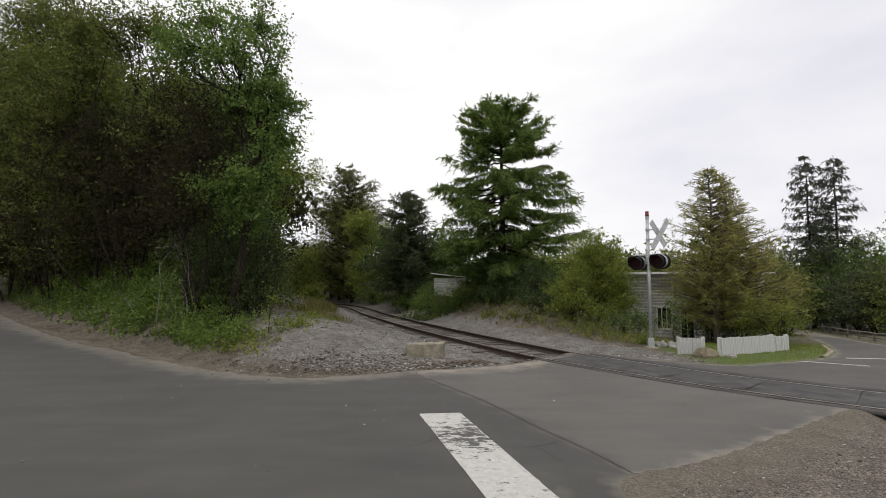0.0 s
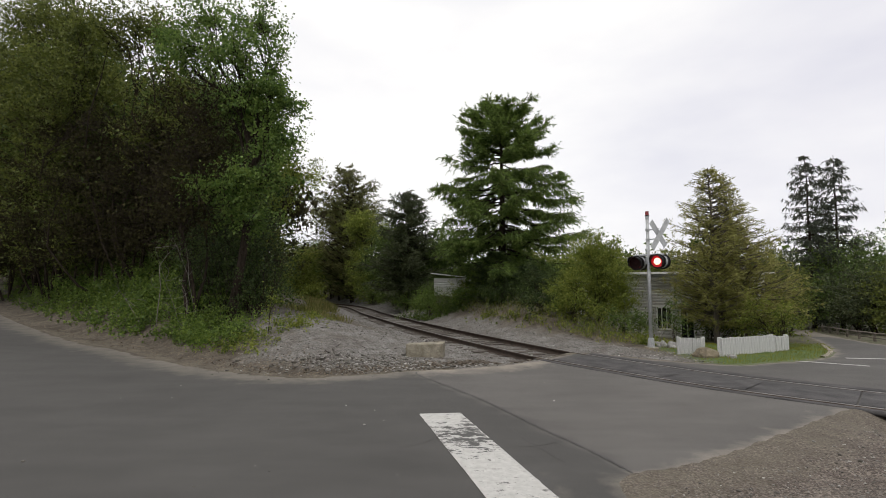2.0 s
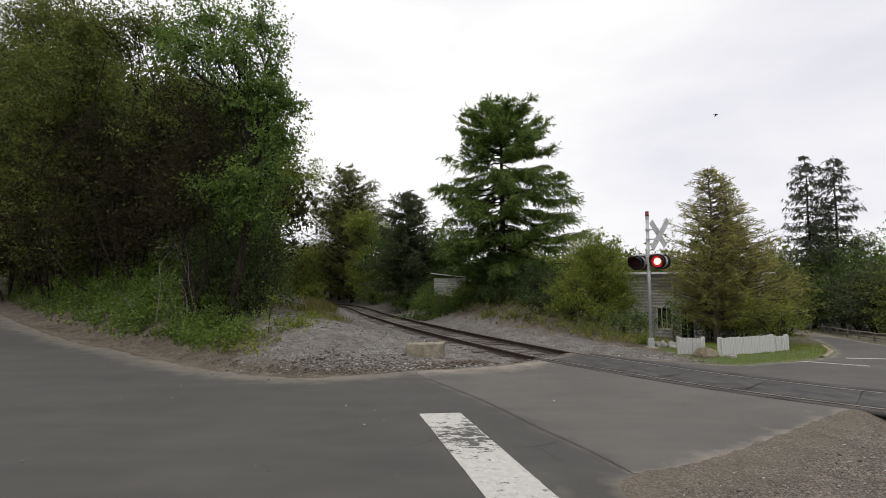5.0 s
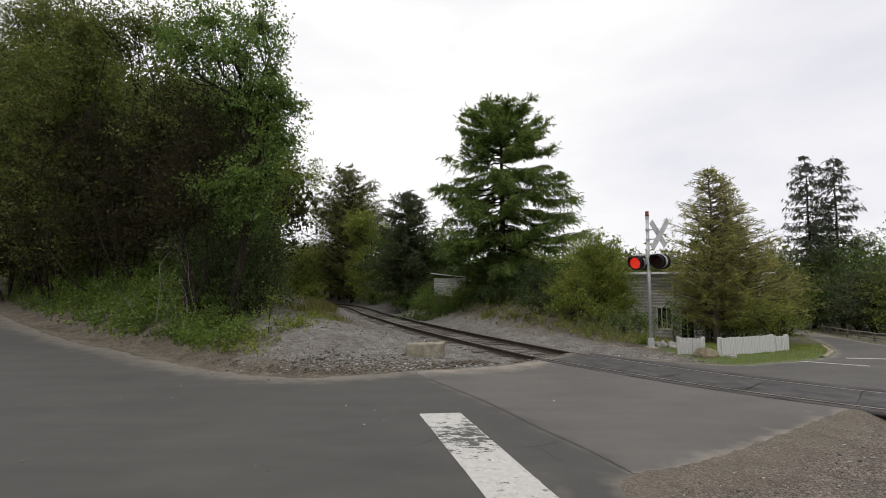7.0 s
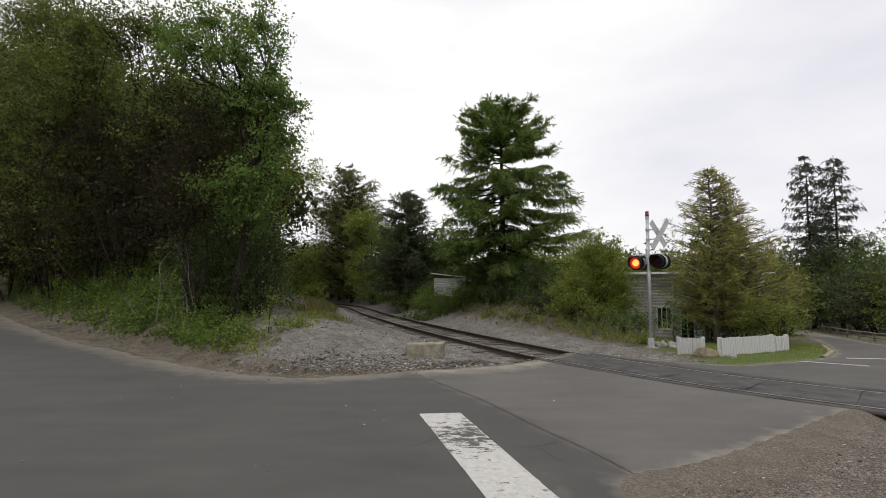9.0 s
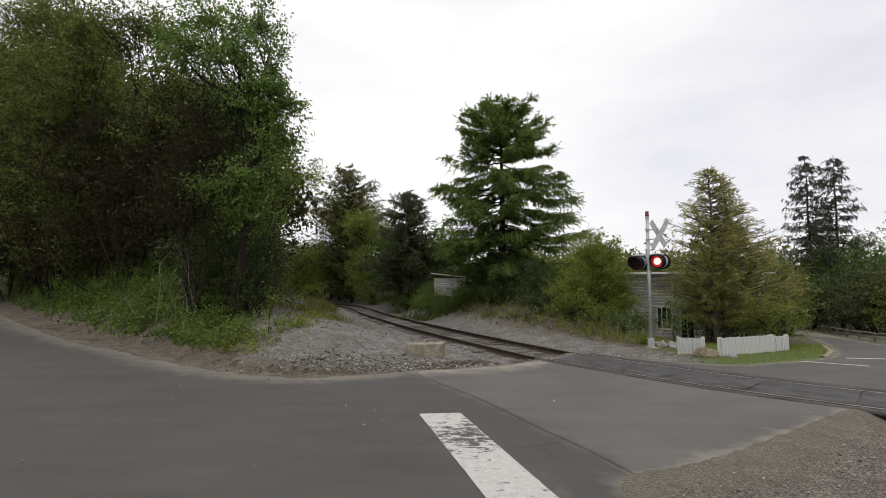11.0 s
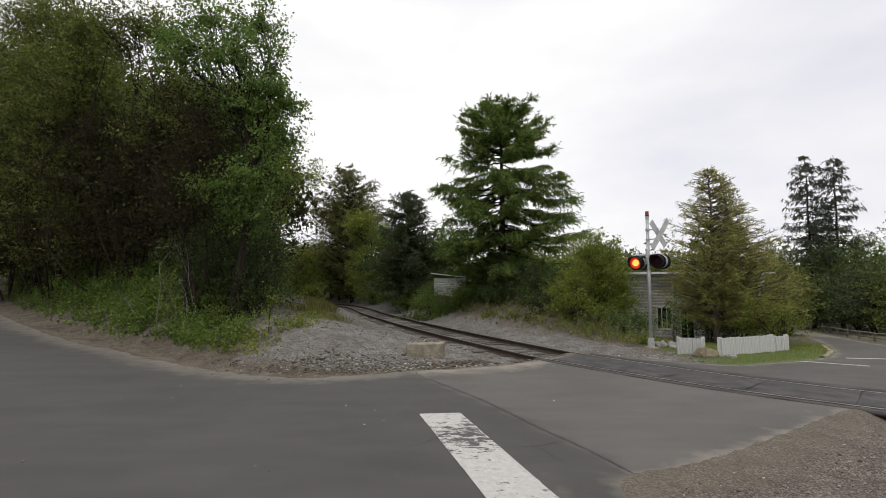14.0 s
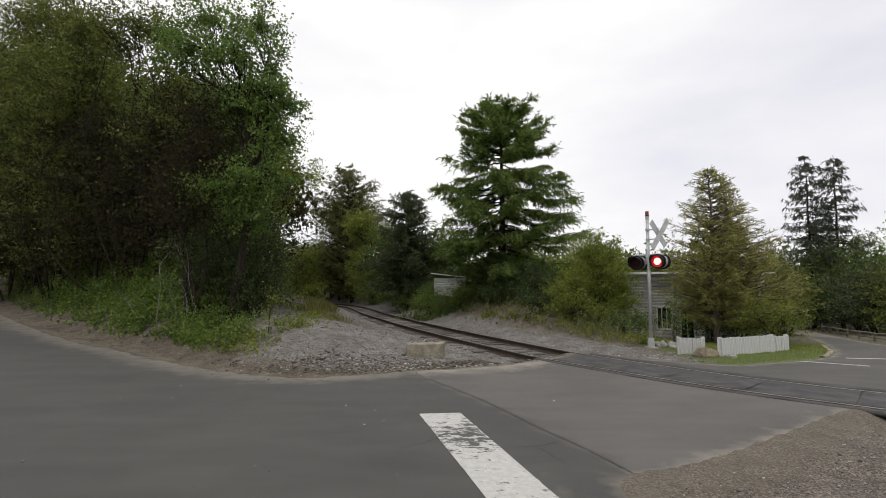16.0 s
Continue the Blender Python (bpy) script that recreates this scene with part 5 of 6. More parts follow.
def build_signal():
    sx, sy = 6.37, 15.05
    z = height(sx, sy) - 0.05
    sig = tagged(new("crossing_signal"), "silver post with crossbuck and two black flashing lamp heads", "crossing signal")
    sig.matrix_basis = pose(sx, sy, z)
    part("foot", cyl_bm(0.22, 0.2, 0.1, Matrix.Translation((0, 0, 0.03)), 16), M_CONCRETE, sig, "round concrete foot")
    part("junction_base", cyl_bm(0.115, 0.085, 0.3, Matrix.Translation((0, 0, 0.2)), 12), M_STEEL, sig)
    pole = part("pole", cyl_bm(0.053, 0.047, 4.05, Matrix.Translation((0, 0, 2.03)), 20), M_STEEL, sig, "galvanised steel pole", True)
    part("cap", cyl_bm(0.062, 0.05, 0.06, Matrix.Translation((0, 0, 4.08)), 16), M_STEEL, pole)
    m_red = plain("red_beacon", (0.22, 0.015, 0.02), (0.36, 0.03, 0.035), 8, 0.4)
    top = part("top_beacon", cyl_bm(0.058, 0.05, 0.15, Matrix.Translation((0, 0, 4.19)), 18), m_red, sig, "red cylinder on the pole top")
    part("collar", cyl_bm(0.068, 0.062, 0.03, Matrix.Translation((0, 0, 4.125)), 14), M_BLACK, top)
    # crossbuck, turned well away, on two short arms
    n = Vector((0.53, -0.85, 0)).normalized()
    side = Vector((0, 0, 1)).cross(n)
    frame_m = Matrix((side, Vector((0, 0, 1)), n)).transposed().to_4x4()
    c = Vector((0, 0, 3.52)) + n * 0.4
    buck = tagged(new("crossbuck"), "grey-white crossed sign boards")
    buck.parent = sig
    for a, o, ln in ((48, 0.035, 1.25), (-46, -0.035, 1.0)):
        bm = box_bm(ln, 0.19, 0.008, (0, 0, o))
        bmesh.ops.transform(bm, matrix=Matrix.Translation(c) @ frame_m @ pose(0, 0, 0, 0, 0, a), verts=bm.verts)
        blade = part("blade", bm, M_SIGNBACK, buck)
        for e in (0.09, -0.09):
            bm = box_bm(ln - 0.01, 0.012, 0.006, (0, e, o + 0.007))
            bmesh.ops.transform(bm, matrix=Matrix.Translation(c) @ frame_m @ pose(0, 0, 0, 0, 0, a), verts=bm.verts)
            part("border", bm, M_STEEL, blade)
    for h in (3.38, 3.68):
        bm = box_bm(0.03, 0.03, 0.4)
        bmesh.ops.transform(bm, matrix=Matrix.Translation(Vector((0, 0, h)) + n * 0.2) @ frame_m, verts=bm.verts)
        part("bracket", bm, M_STEEL, buck)
        part("clamp", cyl_bm(0.065, 0.065, 0.05, Matrix.Translation((0, 0, h)), 16), M_STEEL, buck)
    # lamps on a cross arm, back to back
    ax = Vector((-0.70, -0.71, -0.02)).normalized()
    sd = Vector((0, 0, 1)).cross(ax).normalized()
    up = ax.cross(sd)
    basis = Matrix((sd, up, ax)).transposed().to_4x4()
    arm = cyl_bm(0.03, 0.03, 0.95, Matrix.Translation((0, 0, 2.9)) @ basis @ pose(0, 0, 0, 0, 90, 0), 12)
    part("cross_arm", arm, M_STEEL, sig)
    part("cross_arm", cyl_bm(0.03, 0.03, 0.5, Matrix.Translation((0.25, -0.12, 2.68)) @ basis @ pose(0, 0, 0, 0, 90, 0), 12), M_STEEL, sig)
    hub = part("arm_hub", cyl_bm(0.085, 0.085, 0.2, Matrix.Translation((0, 0, 2.72)), 16), M_STEEL, sig)
    shutters = []
    for off, warm in ((0.32, True), (-0.34, False)):
        # off runs along the arm; the positive one is the orange lamp
        zc = 2.66 if warm else 2.69
        at = Vector((0, 0, zc)) - sd * off + ax * 0.17
        base = Matrix.Translation(at) @ basis
        head = part("lamp_head", cyl_bm(0.19, 0.2, 0.12, base @ Matrix.Translation((0, 0, -0.066)), 24), M_BLACK, sig, "black lamp head with red lens")
        part("background", disc(0.225, 0.012, base @ Matrix.Translation((0, 0, -0.005)), 32), M_BLACK, head, "round black background plate")
        part("rear_ring", cyl_bm(0.205, 0.215, 0.17, base @ Matrix.Translation((0, 0, -0.2)), 28, False), M_STEEL, head, "pale housing band")
        part("rear_plate", disc(0.235, 0.012, base @ Matrix.Translation((0, 0, -0.42)), 32), M_BLACK, head, "black plate of the rear lamp")
        part("rear_housing", cyl_bm(0.2, 0.21, 0.14, base @ Matrix.Translation((0, 0, -0.35)), 24), M_BLACK, head)
        # visor: an open half tube over the lens
        bm = bmesh.new()
        rows = []
        for i in range(25):
            a = radians(-35 + 250 * i / 24)
            reach = 0.30 * (0.45 + 0.55 * max(0, math.sin(a)))
            rows.append([bm.verts.new(base @ Vector((rr * math.cos(a), rr * math.sin(a), zz))) for rr, zz in ((0.185, 0), (0.19, reach), (0.2, reach), (0.195, 0))])
        for r0, r1 in zip(rows[:-1], rows[1:]):
            for q in range(4):
                bm.faces.new((r0[q], r0[(q + 1) % 4], r1[(q + 1) % 4], r1[q]))
        for r0 in (rows[0], rows[-1]):
            bm.faces.new(r0)
        part("visor", bm, M_BLACK, head, "black half-tube visor", True)
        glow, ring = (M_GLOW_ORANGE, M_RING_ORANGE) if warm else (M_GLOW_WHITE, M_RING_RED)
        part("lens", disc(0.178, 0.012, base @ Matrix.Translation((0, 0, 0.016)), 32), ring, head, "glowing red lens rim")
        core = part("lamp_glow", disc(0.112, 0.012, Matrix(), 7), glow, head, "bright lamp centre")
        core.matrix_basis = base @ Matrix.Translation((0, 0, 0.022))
        # added cover hinged under the visor; closed, it makes the lamp look unlit
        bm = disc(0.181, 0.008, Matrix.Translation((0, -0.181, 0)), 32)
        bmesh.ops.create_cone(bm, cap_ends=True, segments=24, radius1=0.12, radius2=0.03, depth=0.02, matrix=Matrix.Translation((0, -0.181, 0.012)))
        sh = part("shutter", bm, M_DARKLENS, sig, "added dark red cover standing in for the unlit lens")
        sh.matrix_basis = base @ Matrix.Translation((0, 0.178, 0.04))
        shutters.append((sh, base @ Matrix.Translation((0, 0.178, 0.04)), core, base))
    return shutters


def glow_material(name, color, strength):
    m, nt, bs = nodes_of(name)
    bs.inputs["Base Color"].default_value = (*[0.4 * c for c in color], 1)
    bs.inputs["Emission Color"].default_value = (*color, 1)
    bs.inputs["Emission Strength"].default_value = strength
    return m


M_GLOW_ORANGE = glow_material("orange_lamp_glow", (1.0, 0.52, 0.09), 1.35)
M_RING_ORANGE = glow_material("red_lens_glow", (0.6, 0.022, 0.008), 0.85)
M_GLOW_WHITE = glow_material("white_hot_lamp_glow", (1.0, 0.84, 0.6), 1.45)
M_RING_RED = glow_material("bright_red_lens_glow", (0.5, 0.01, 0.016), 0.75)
M_DARKLENS = plain("unlit_lens_cover", (0.016, 0.006, 0.006), (0.03, 0.009, 0.009), 5, 0.6)
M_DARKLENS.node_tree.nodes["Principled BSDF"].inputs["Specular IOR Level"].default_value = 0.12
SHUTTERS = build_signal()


# ---- buildings behind the trees ----
M_GLASS, _nt, _bs = nodes_of("dark_window_glass")
_bs.inputs["Base Color"].default_value = (0.012, 0.013, 0.015, 1)
_bs.inputs["Roughness"].default_value = 0.08


def clap_wall(name, parent, a, b, z0, z1, holes=(), board=0.13, material=None):
    """A clapboard wall from a to b: overlapping boards on a backing, cut at the openings (along, low, high)."""
    a, b = Vector((*a, 0)), Vector((*b, 0))
    ln = (b - a).length
    u = (b - a).normalized()
    n = Vector((u.y, -u.x, 0))
    wall = new(name)
    wall.parent = parent

    def slab(x0, x1, zz0, zz1, t0, t1):
        s = Soup()
        p = [a + u * x0, a + u * x1]
        v = []
        for q in p:
            for zz, t in ((zz0, t0), (zz1, t1)):
                v += [tuple(q + n * t + Vector((0, 0, zz))), tuple(q - n * 0.08 + Vector((0, 0, zz)))]
        s.add(v, [(0, 4, 6, 2), (1, 3, 7, 5), (0, 1, 5, 4), (2, 6, 7, 3), (0, 2, 3, 1), (4, 5, 7, 6)])
        soup_part("board", s, material or M_CLAP, wall)
    z = z0
    while z < z1 - 1e-3:
        top = min(z + board, z1)
        cuts = sorted([h for h in holes if h[2] < top and h[3] > z])
        x = 0.0
        for h in cuts:
            if h[0] > x:
                slab(x, h[0], z, top, 0.03, 0.008)
            x = h[1]
        if x < ln:
            slab(x, ln, z, top, 0.03, 0.008)
        z = top
    return wall, a, u, n


def window(parent, a, u, n, x0, x1, z0, z1, bars=2):
    w = tagged(new("window"), "dark window with pale frame")
    w.parent = parent
    ang = math.degrees(math.atan2(u.y, u.x))
    mid = a + u * (x0 + x1) / 2 + Vector((0, 0, (z0 + z1) / 2))
    m = Matrix.Translation(mid) @ pose(0, 0, 0, 0, 0, ang)
    sx, sz = x1 - x0, z1 - z0
    bm = box_bm(sx, 0.02, sz, (0, 0.02, 0))
    bmesh.ops.transform(bm, matrix=m, verts=bm.verts)
    part("pane", bm, M_GLASS, w)
    bm = bmesh.new()
    for cx, cz, dx, dz in [(-sx / 2, 0, 0.06, sz + 0.06), (sx / 2, 0, 0.06, sz + 0.06), (0, sz / 2, sx + 0.06, 0.06), (0, -sz / 2, sx + 0.12, 0.07)] + [((i + 1) * sx / (bars + 1) - sx / 2, 0, 0.025, sz) for i in range(bars)]:
        bmesh.ops.create_cube(bm, size=1, matrix=m @ Matrix.Translation((cx, -0.03, cz)) @ Matrix.Diagonal((dx, 0.06, dz, 1)))
    part("window_frame", bm, M_CLAP, w)
    return w


def build_house():
    house = tagged(new("house"), "grey clapboard cottage with white eave behind trees", "house")
    a, b = (7.9, 21.9), (13.6, 20.6)
    ln = math.hypot(b[0] - a[0], b[1] - a[1])
    holes = [(1.55, 2.15, 0.05, 0.98), (2.25, 2.42, 1.72, 2.1), (2.5, 3.05, -0.35, 0.98)]
    _, oa, u, n = clap_wall("wall", house, a, b, -0.45, 2.45, holes)
    window(house, oa, u, n, 1.55, 2.15, 0.05, 0.98)
    window(house, oa, u, n, 2.25, 2.42, 1.72, 2.1, 0)
    window(house, oa, u, n, 2.5, 3.05, -0.35, 0.98, 1)
    back_a, back_b = (a[0] + 1.3, a[1] + 5.5), (b[0] + 1.3, b[1] + 5.5)
    clap_wall("wall", house, back_a, a, -0.45, 2.45)
    clap_wall("wall", house, b, back_b, -0.45, 2.45)
    clap_wall("wall", house, back_b, back_a, -0.45, 2.45)
    bm = bmesh.new()
    f = [Vector((a[0] - 0.3, a[1] - 0.3, 2.47)), Vector((b[0] + 0.3, b[1] - 0.4, 2.47)), Vector((back_b[0] + 0.3, back_b[1] + 0.3, 2.47)), Vector((back_a[0] - 0.3, back_a[1] + 0.3, 2.47))]
    r0, r1 = (f[0] + f[3]) / 2 + Vector((0, 0, 0.15)), (f[1] + f[2]) / 2 + Vector((0, 0, 0.15))
    vs = [bm.verts.new(p) for p in (*f, r0, r1)]
    for q in ((0, 1, 5, 4), (2, 3, 4, 5), (0, 4, 3), (1, 2, 5), (0, 3, 2, 1)):
        bm.faces.new([vs[i] for i in q])
    part("roof", bm, M_SHINGLE, house, "low grey shingle roof")
    bm = box_bm(ln + 0.6, 0.1, 0.065)
    bmesh.ops.transform(bm, matrix=Matrix.Translation((oa + u * ln / 2 + n * 0.32 + Vector((0, 0, 2.46)))) @ pose(0, 0, 0, 0, 0, math.degrees(math.atan2(u.y, u.x))), verts=bm.verts)
    part("gutter", bm, M_PALE, house, "white eave board")
    for x in (1.25, 5.6):
        bm = box_bm(0.12, 0.1, 2.9)
        bmesh.ops.transform(bm, matrix=Matrix.Translation(oa + u * x + n * 0.06 + Vector((0, 0, 1.0))), verts=bm.verts)
        part("corner_board", bm, M_CLAP, house)


def build_sheds():
    shed = tagged(new("shed"), "pale weathered shed half hidden behind the larch", "shed")
    for p, q in (((-0.55, 31.0), (1.45, 30.5)), ((1.45, 30.5), (1.9, 32.8)), ((1.9, 32.8), (-0.1, 33.2)), ((-0.1, 33.2), (-0.55, 31.0))):
        clap_wall("wall", shed, p, q, 1.3, 2.42, board=0.14, material=M_PALE)
    bm = box_bm(2.4, 2.7, 0.06)
    bmesh.ops.transform(bm, matrix=pose(0.68, 31.85, 2.6, 0, 6.5, -13), verts=bm.verts)
    part("roof", bm, M_PALE, shed, "pale sheet roof with a slight fall")
    bm = box_bm(1.9, 2.2, 1.4)
    bmesh.ops.transform(bm, matrix=pose(0.68, 31.95, 0.78, 0, 0, -13), verts=bm.verts)
    part("footing", bm, M_CONCRETE, shed)
    barn = tagged(new("outbuilding"), "low grey building with a white eave line", "outbuilding")
    for p, q in (((5.2, 32.6), (9.6, 32.0)), ((9.6, 32.0), (10.2, 36.0)), ((10.2, 36.0), (5.6, 36.4)), ((5.6, 36.4), (5.2, 32.6))):
        clap_wall("wall", barn, p, q, -0.2, 2.1)
    part("roof", box_bm(5.4, 4.6, 0.12, (7.6, 34.3, 2.28), 0.02), M_SHINGLE, barn)
    bm = box_bm(4.9, 0.08, 0.1)
    bmesh.ops.transform(bm, matrix=Matrix.Translation((7.4, 31.98, 2.16)) @ pose(0, 0, 0, 0, 0, -7.8), verts=bm.verts)
    part("eave_board", bm, M_WHITE, barn, "white eave board")


build_house()
build_sheds()


# ---- fence, rocks, block, guard rail ----
def picket_fence(a, b, h, label, lean=0.0, seed=1, gap=0.012):
    r = random.Random(seed)
    f = tagged(new("picket_fence"), label, "fence", "white fence sections")
    ln = math.hypot(b[0] - a[0], b[1] - a[1])
    ang = math.degrees(math.atan2(b[1] - a[1], b[0] - a[0]))
    f.matrix_basis = pose(a[0], a[1], 0, 0, 0, ang)
    w = 0.105
    bm = bmesh.new()
    pts = [(-w / 2, 0), (w / 2, 0), (w / 2, h - 0.012), (w / 2 - 0.02, h), (-w / 2 + 0.02, h), (-w / 2, h - 0.012)]
    fr, bk = [bm.verts.new((x, -0.011, z)) for x, z in pts], [bm.verts.new((x, 0.011, z)) for x, z in pts]
    bm.faces.new(fr)
    bm.faces.new(bk[::-1])
    for i in range(6):
        bm.faces.new((fr[i], bk[i], bk[(i + 1) % 6], fr[(i + 1) % 6]))
    bmesh.ops.recalc_face_normals(bm, faces=bm.faces)
    me = bpy.data.meshes.new("picket")
    bm.to_mesh(me)
    bm.free()
    me.materials.append(M_WHITE)
    d = Vector((b[0] - a[0], b[1] - a[1])) / ln
    n = int(ln / (w + gap))
    zm0 = height(*a)
    for i in range(n):
        x = (i + 0.5) * ln / n
        p = new("picket", me)
        p.parent = f
        z = height(a[0] + d.x * x, a[1] + d.y * x)
        p.matrix_basis = pose(x, 0, zm0 + (z - zm0) * 0.5 - 0.02 + r.uniform(-0.004, 0.003), lean + r.uniform(-0.8, 0.8), r.uniform(-0.5, 0.5), 0)
    zm = height(*a)
    for hh in (0.14, h - 0.14):
        part("rail", box_bm(ln, 0.035, 0.07, (ln / 2, 0.03, zm + hh), 0.005), M_WHITE, f)
    for x in (0.02, ln - 0.02):
        z = height(a[0] + d.x * x, a[1] + d.y * x)
        part("post", box_bm(0.085, 0.085, h + 0.1, (x, 0.07, z + h / 2 - 0.05), 0.008), M_WHITE, f)


picket_fence((6.58, 13.72), (7.26, 13.66), 0.47, "short white picket panel, its boards worn and leaning", 7, 1, 0.004)
picket_fence((7.52, 13.28), (9.56, 14.2), 0.5, "low white painted picket fence on the lawn", 0, 2, 0.004)
picket_fence((9.75, 14.4), (10.3, 14.65), 0.46, "low white picket fence end beside shrubs", 0, 3, 0.004)


def rock(name, x, y, sx, sy, sz, seed, material, label, cat="boulder", group="", rz=0):
    bm = bmesh.new()
    bmesh.ops.create_icosphere(bm, subdivisions=3, radius=1.0)
    o = Vector((seed * 3.7, seed * 1.3, 0))
    for v in bm.verts:
        k = 1 + 0.28 * noise.noise(v.co * 1.2 + o) + 0.1 * noise.noise(v.co * 3.3 + o)
        v.co = Vector((v.co.x * k * sx, v.co.y * k * sy, max(v.co.z, -0.45) * k * sz))
    me = bpy.data.meshes.new(name)
    bm.to_mesh(me)
    bm.free()
    me.materials.append(material)
    ob = new(name, me)
    ob.matrix_basis = pose(x, y, height(x, y) + sz * 0.3, 0, 0, rz)
    return tagged(ob, label, cat, group)


rock("boulder", 7.02, 13.15, 0.31, 0.22, 0.19, 1, M_BOULDER, "tan boulder lying before the fence", rz=-20)
rock("stone", 7.6, 12.95, 0.12, 0.1, 0.08, 2, M_STONE, "small grey stone at the fence foot", "stone")
_r = random.Random(9)
for k in range(16):
    rock("stone", 6.75 + 0.075 * k + _r.uniform(-0.1, 0.1), 15.6 + _r.uniform(-0.35, 0.35), _r.uniform(0.1, 0.2), _r.uniform(0.1, 0.16), _r.uniform(0.09, 0.16), 10 + k, M_STONE, "grey fieldstone in a low tumbled row", "stone", "fieldstones beside the signal")


def build_block():
    blk = box_bm(1.0, 0.5, 0.38, (0, 0, 0.15), 0.03)
    for v in blk.verts:
        k = noise.noise(v.co * 3.0)
        v.co += Vector((0.02 * k, 0.02 * noise.noise(v.co * 4 + Vector((5, 0, 0))), 0.02 * k))
        if v.co.z > 0.15:
            v.co.z += 0.05 * (v.co.x + 0.3)
    bmesh.ops.subdivide_edges(blk, edges=blk.edges[:], cuts=2, use_grid_fill=True)
    for v in blk.verts:
        v.co += Vector((noise.noise(v.co * 9), noise.noise(v.co * 9 + Vector((3, 0, 0))), noise.noise(v.co * 9 + Vector((0, 7, 0))))) * 0.012
    me = bpy.data.meshes.new("concrete_block")
    blk.to_mesh(me)
    blk.free()
    me.materials.append(M_CONCRETE)
    ob = tagged(new("concrete_block", me), "old mossy concrete block between road and rails", "concrete block")
    ob.matrix_basis = pose(-0.46, 13.1, height(-0.46, 13.1) - 0.03, 0, 0, -6)


build_block()


def build_kerb():
    line = spline([(10.1, 13.12), (10.65, 13.62), (11.25, 14.3), (12.0, 15.4), (12.9, 16.7)], 8)
    zs = road_z(line[:, 0], line[:, 1])
    k = sweep(line, zs, [(-0.06, -0.1), (0.06, -0.1), (0.06, 0.03), (0.045, 0.042), (-0.045, 0.042), (-0.06, 0.03)], "kerb", M_CONCRETE, None)
    tagged(k, "low pale concrete kerb round the lawn", "kerb", kind="structure")


build_kerb()


def guard_rail():
    g = tagged(new("guard_rail"), "weathered wooden guard rail along the far road", "guard rail")
    line = offset(ROAD_EAST[6:36], 0.4)
    seg = np.hypot(*np.diff(line, axis=0).T)
    run = np.concatenate([[0], np.cumsum(seg)])
    pts = []
    for q in np.arange(0, run[-1], 2.0):
        x, y = np.interp(q, run, line[:, 0]), np.interp(q, run, line[:, 1])
        z = height(x, y)
        pts.append((x, y, z))
        part("post", box_bm(0.075, 0.075, 0.5, (x, y, z + 0.1), 0.01), M_WOOD, g)
    for p, q in zip(pts[:-1], pts[1:]):
        s = Soup()
        for h, rr in ((0.3, 0.028), (0.13, 0.022)):
            tube(s, [(p[0], p[1], p[2] + h), ((p[0] + q[0]) / 2, (p[1] + q[1]) / 2, (p[2] + q[2]) / 2 + h + 0.015), (q[0], q[1], q[2] + h)], [rr, rr, rr], 6)
        soup_part("rail", s, M_WOOD, g)


guard_rail()


# ---- a bird that crosses the sky ----
def build_bird():
    m_bird = plain("dark_feathers", (0.02, 0.018, 0.017), (0.045, 0.04, 0.036), 20, 0.8)
    bird = tagged(new("bird"), "small dark bird in flight", "bird")
    bm = bmesh.new()
    bmesh.ops.create_uvsphere(bm, u_segments=10, v_segments=7, radius=1.0, matrix=Matrix.Diagonal((0.09, 0.028, 0.028, 1)))
    bmesh.ops.create_cone(bm, cap_ends=True, segments=6, radius1=0.03, radius2=0.012, depth=0.08, matrix=pose(-0.115, 0, 0, 0, 90, 0) @ Matrix.Diagonal((0.4, 1, 1, 1)))
    bmesh.ops.create_cone(bm, cap_ends=True, segments=6, radius1=0.012, radius2=0.001, depth=0.03, matrix=pose(0.1, 0, 0, 0, 90, 0))
    part("body", bm, m_bird, bird, smooth=True)
    wings = []
    for sgn in (1, -1):
        bm = bmesh.new()
        vs = [(0.04, 0), (0.03, 0.09), (-0.03, 0.2), (-0.05, 0.08), (-0.045, 0)]
        t = [bm.verts.new((x, y * sgn, 0.004 * (1 - y * 4))) for x, y in vs]
        b = [bm.verts.new((x, y * sgn, -0.004 * (1 - y * 4))) for x, y in vs]
        bm.faces.new(t)
        bm.faces.new(b[::-1])
        for i in range(5):
            bm.faces.new((t[i], b[i], b[(i + 1) % 5], t[(i + 1) % 5]))
        bmesh.ops.recalc_face_normals(bm, faces=bm.faces)
        wings.append((part("wing", bm, m_bird, bird), sgn))
    return bird, wings


BIRD, WINGS = build_bird()


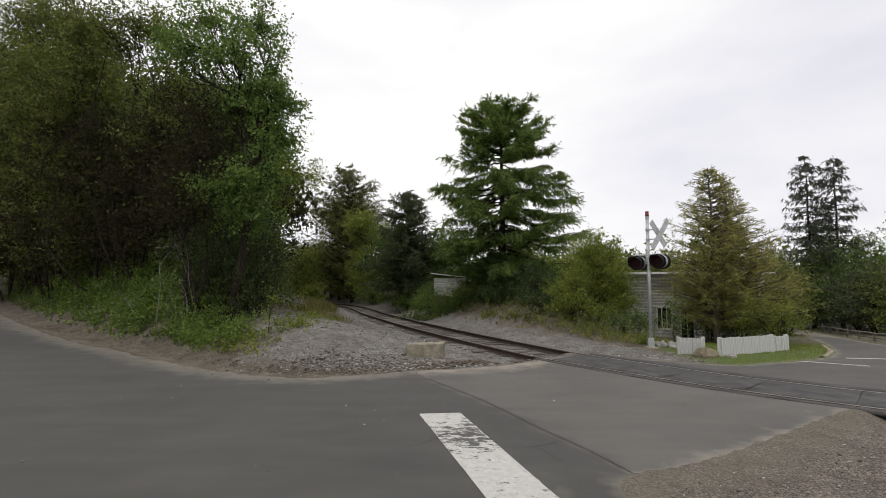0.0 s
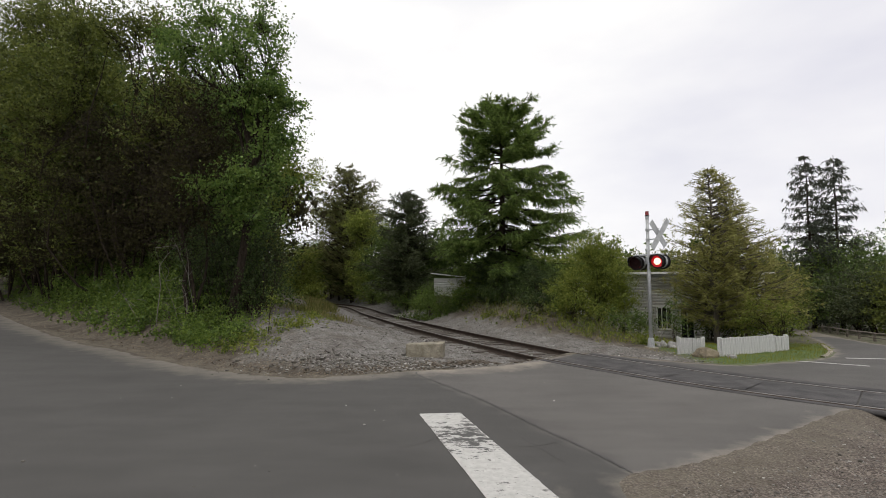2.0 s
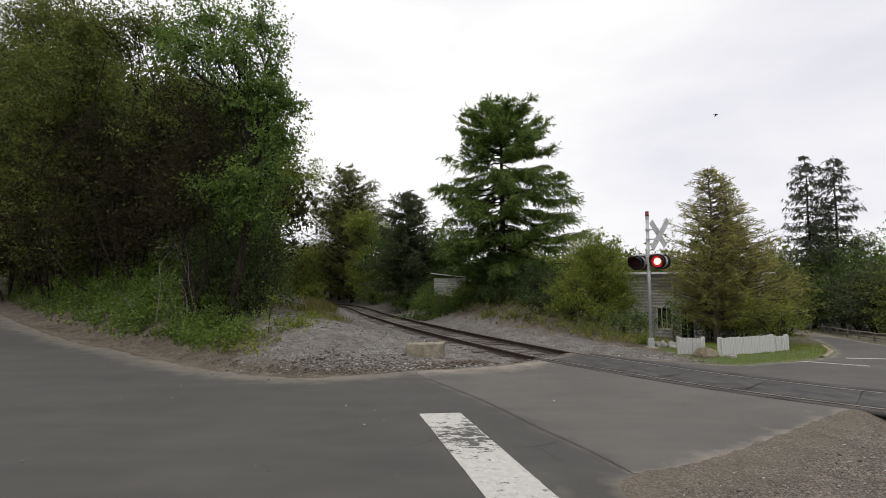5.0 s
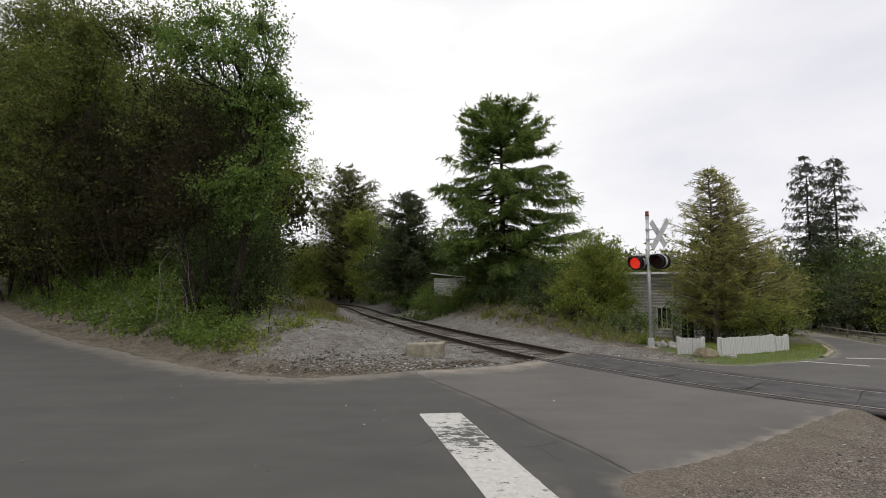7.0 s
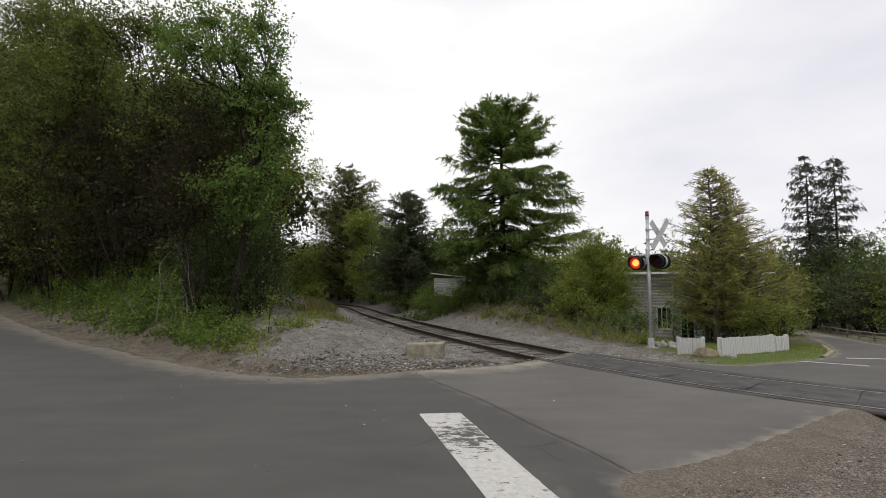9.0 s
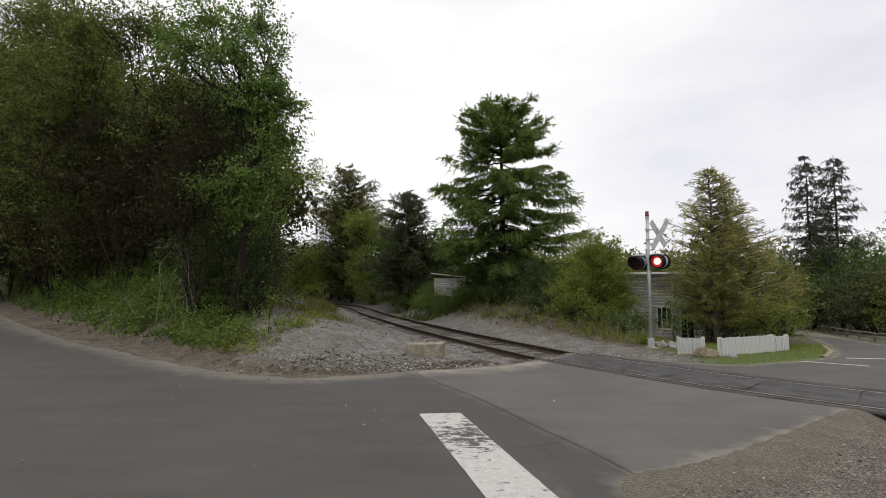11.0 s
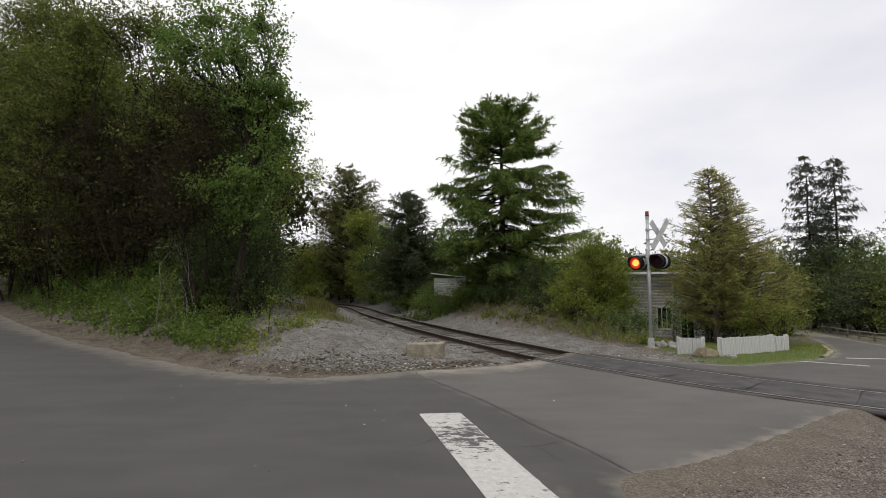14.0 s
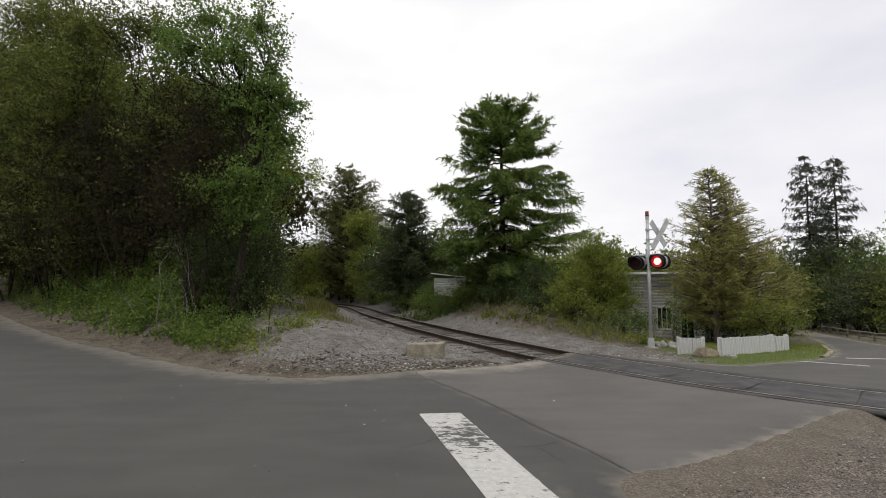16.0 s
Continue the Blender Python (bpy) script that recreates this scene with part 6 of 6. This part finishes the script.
# ---- what moves ----
def motions():
    # the lamps flash in turn: each ever-glowing lens is bared and covered by an added shutter
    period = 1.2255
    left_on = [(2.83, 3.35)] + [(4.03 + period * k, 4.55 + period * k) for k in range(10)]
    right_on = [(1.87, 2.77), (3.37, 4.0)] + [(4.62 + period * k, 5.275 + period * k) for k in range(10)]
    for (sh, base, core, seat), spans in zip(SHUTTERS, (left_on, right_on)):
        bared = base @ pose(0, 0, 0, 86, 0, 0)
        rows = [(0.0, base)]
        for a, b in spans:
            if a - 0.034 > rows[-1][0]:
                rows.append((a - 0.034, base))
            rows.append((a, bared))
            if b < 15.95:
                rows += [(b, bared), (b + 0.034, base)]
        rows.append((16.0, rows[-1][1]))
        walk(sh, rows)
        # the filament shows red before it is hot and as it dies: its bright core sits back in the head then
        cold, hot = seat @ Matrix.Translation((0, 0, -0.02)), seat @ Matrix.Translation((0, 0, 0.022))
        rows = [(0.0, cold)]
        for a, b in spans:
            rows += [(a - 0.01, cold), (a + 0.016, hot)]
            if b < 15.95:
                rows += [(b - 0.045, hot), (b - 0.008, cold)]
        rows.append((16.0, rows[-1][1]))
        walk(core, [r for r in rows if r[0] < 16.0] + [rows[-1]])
    # the bird flies a straight line, then climbs away
    p0, p1 = Vector((0.5, 25, 15.75)), Vector((5.4, 25, 13.36))
    v = (p1 - p0) / 0.4
    turn = math.degrees(math.atan2(v.z, v.x))
    rows = [(0.0, Matrix.Translation(p0 - v * 3.8) @ pose(0, 0, 0, 0, -turn, 0)), (4.2, Matrix.Translation(p1) @ pose(0, 0, 0, 0, -turn, 0)),
            (4.7, pose(11.2, 25.6, 11.2, 0, 2, 0)), (6.0, pose(29, 27, 13, 0, -8, 0)), (16.0, pose(160, 40, 45, 0, -8, 0))]
    walk(BIRD, rows)
    for wing, sgn in WINGS:
        walk(wing, [(0.1 * k, pose(0, 0, 0, sgn * 38 * math.cos(k * 2.2), 0, 0)) for k in range(161)])
    # wind in the maple's limbs
    for k, limb in enumerate(maple_limbs):
        m0 = limb.matrix_basis.copy()
        f1, f2, ph = 0.31 + 0.03 * k, 0.83 + 0.05 * k, 1.7 * k
        rows = []
        for i in range(41):
            t = 0.4 * i
            a = 0.55 * math.sin(6.28 * f1 * t + ph) + 0.35 * math.sin(6.28 * f2 * t + 2 * ph)
            b = 0.5 * math.sin(6.28 * f1 * t + ph + 1.1)
            rows.append((t, m0 @ pose(0, 0, 0, a, b, 0.5 * a)))
        walk(limb, rows)


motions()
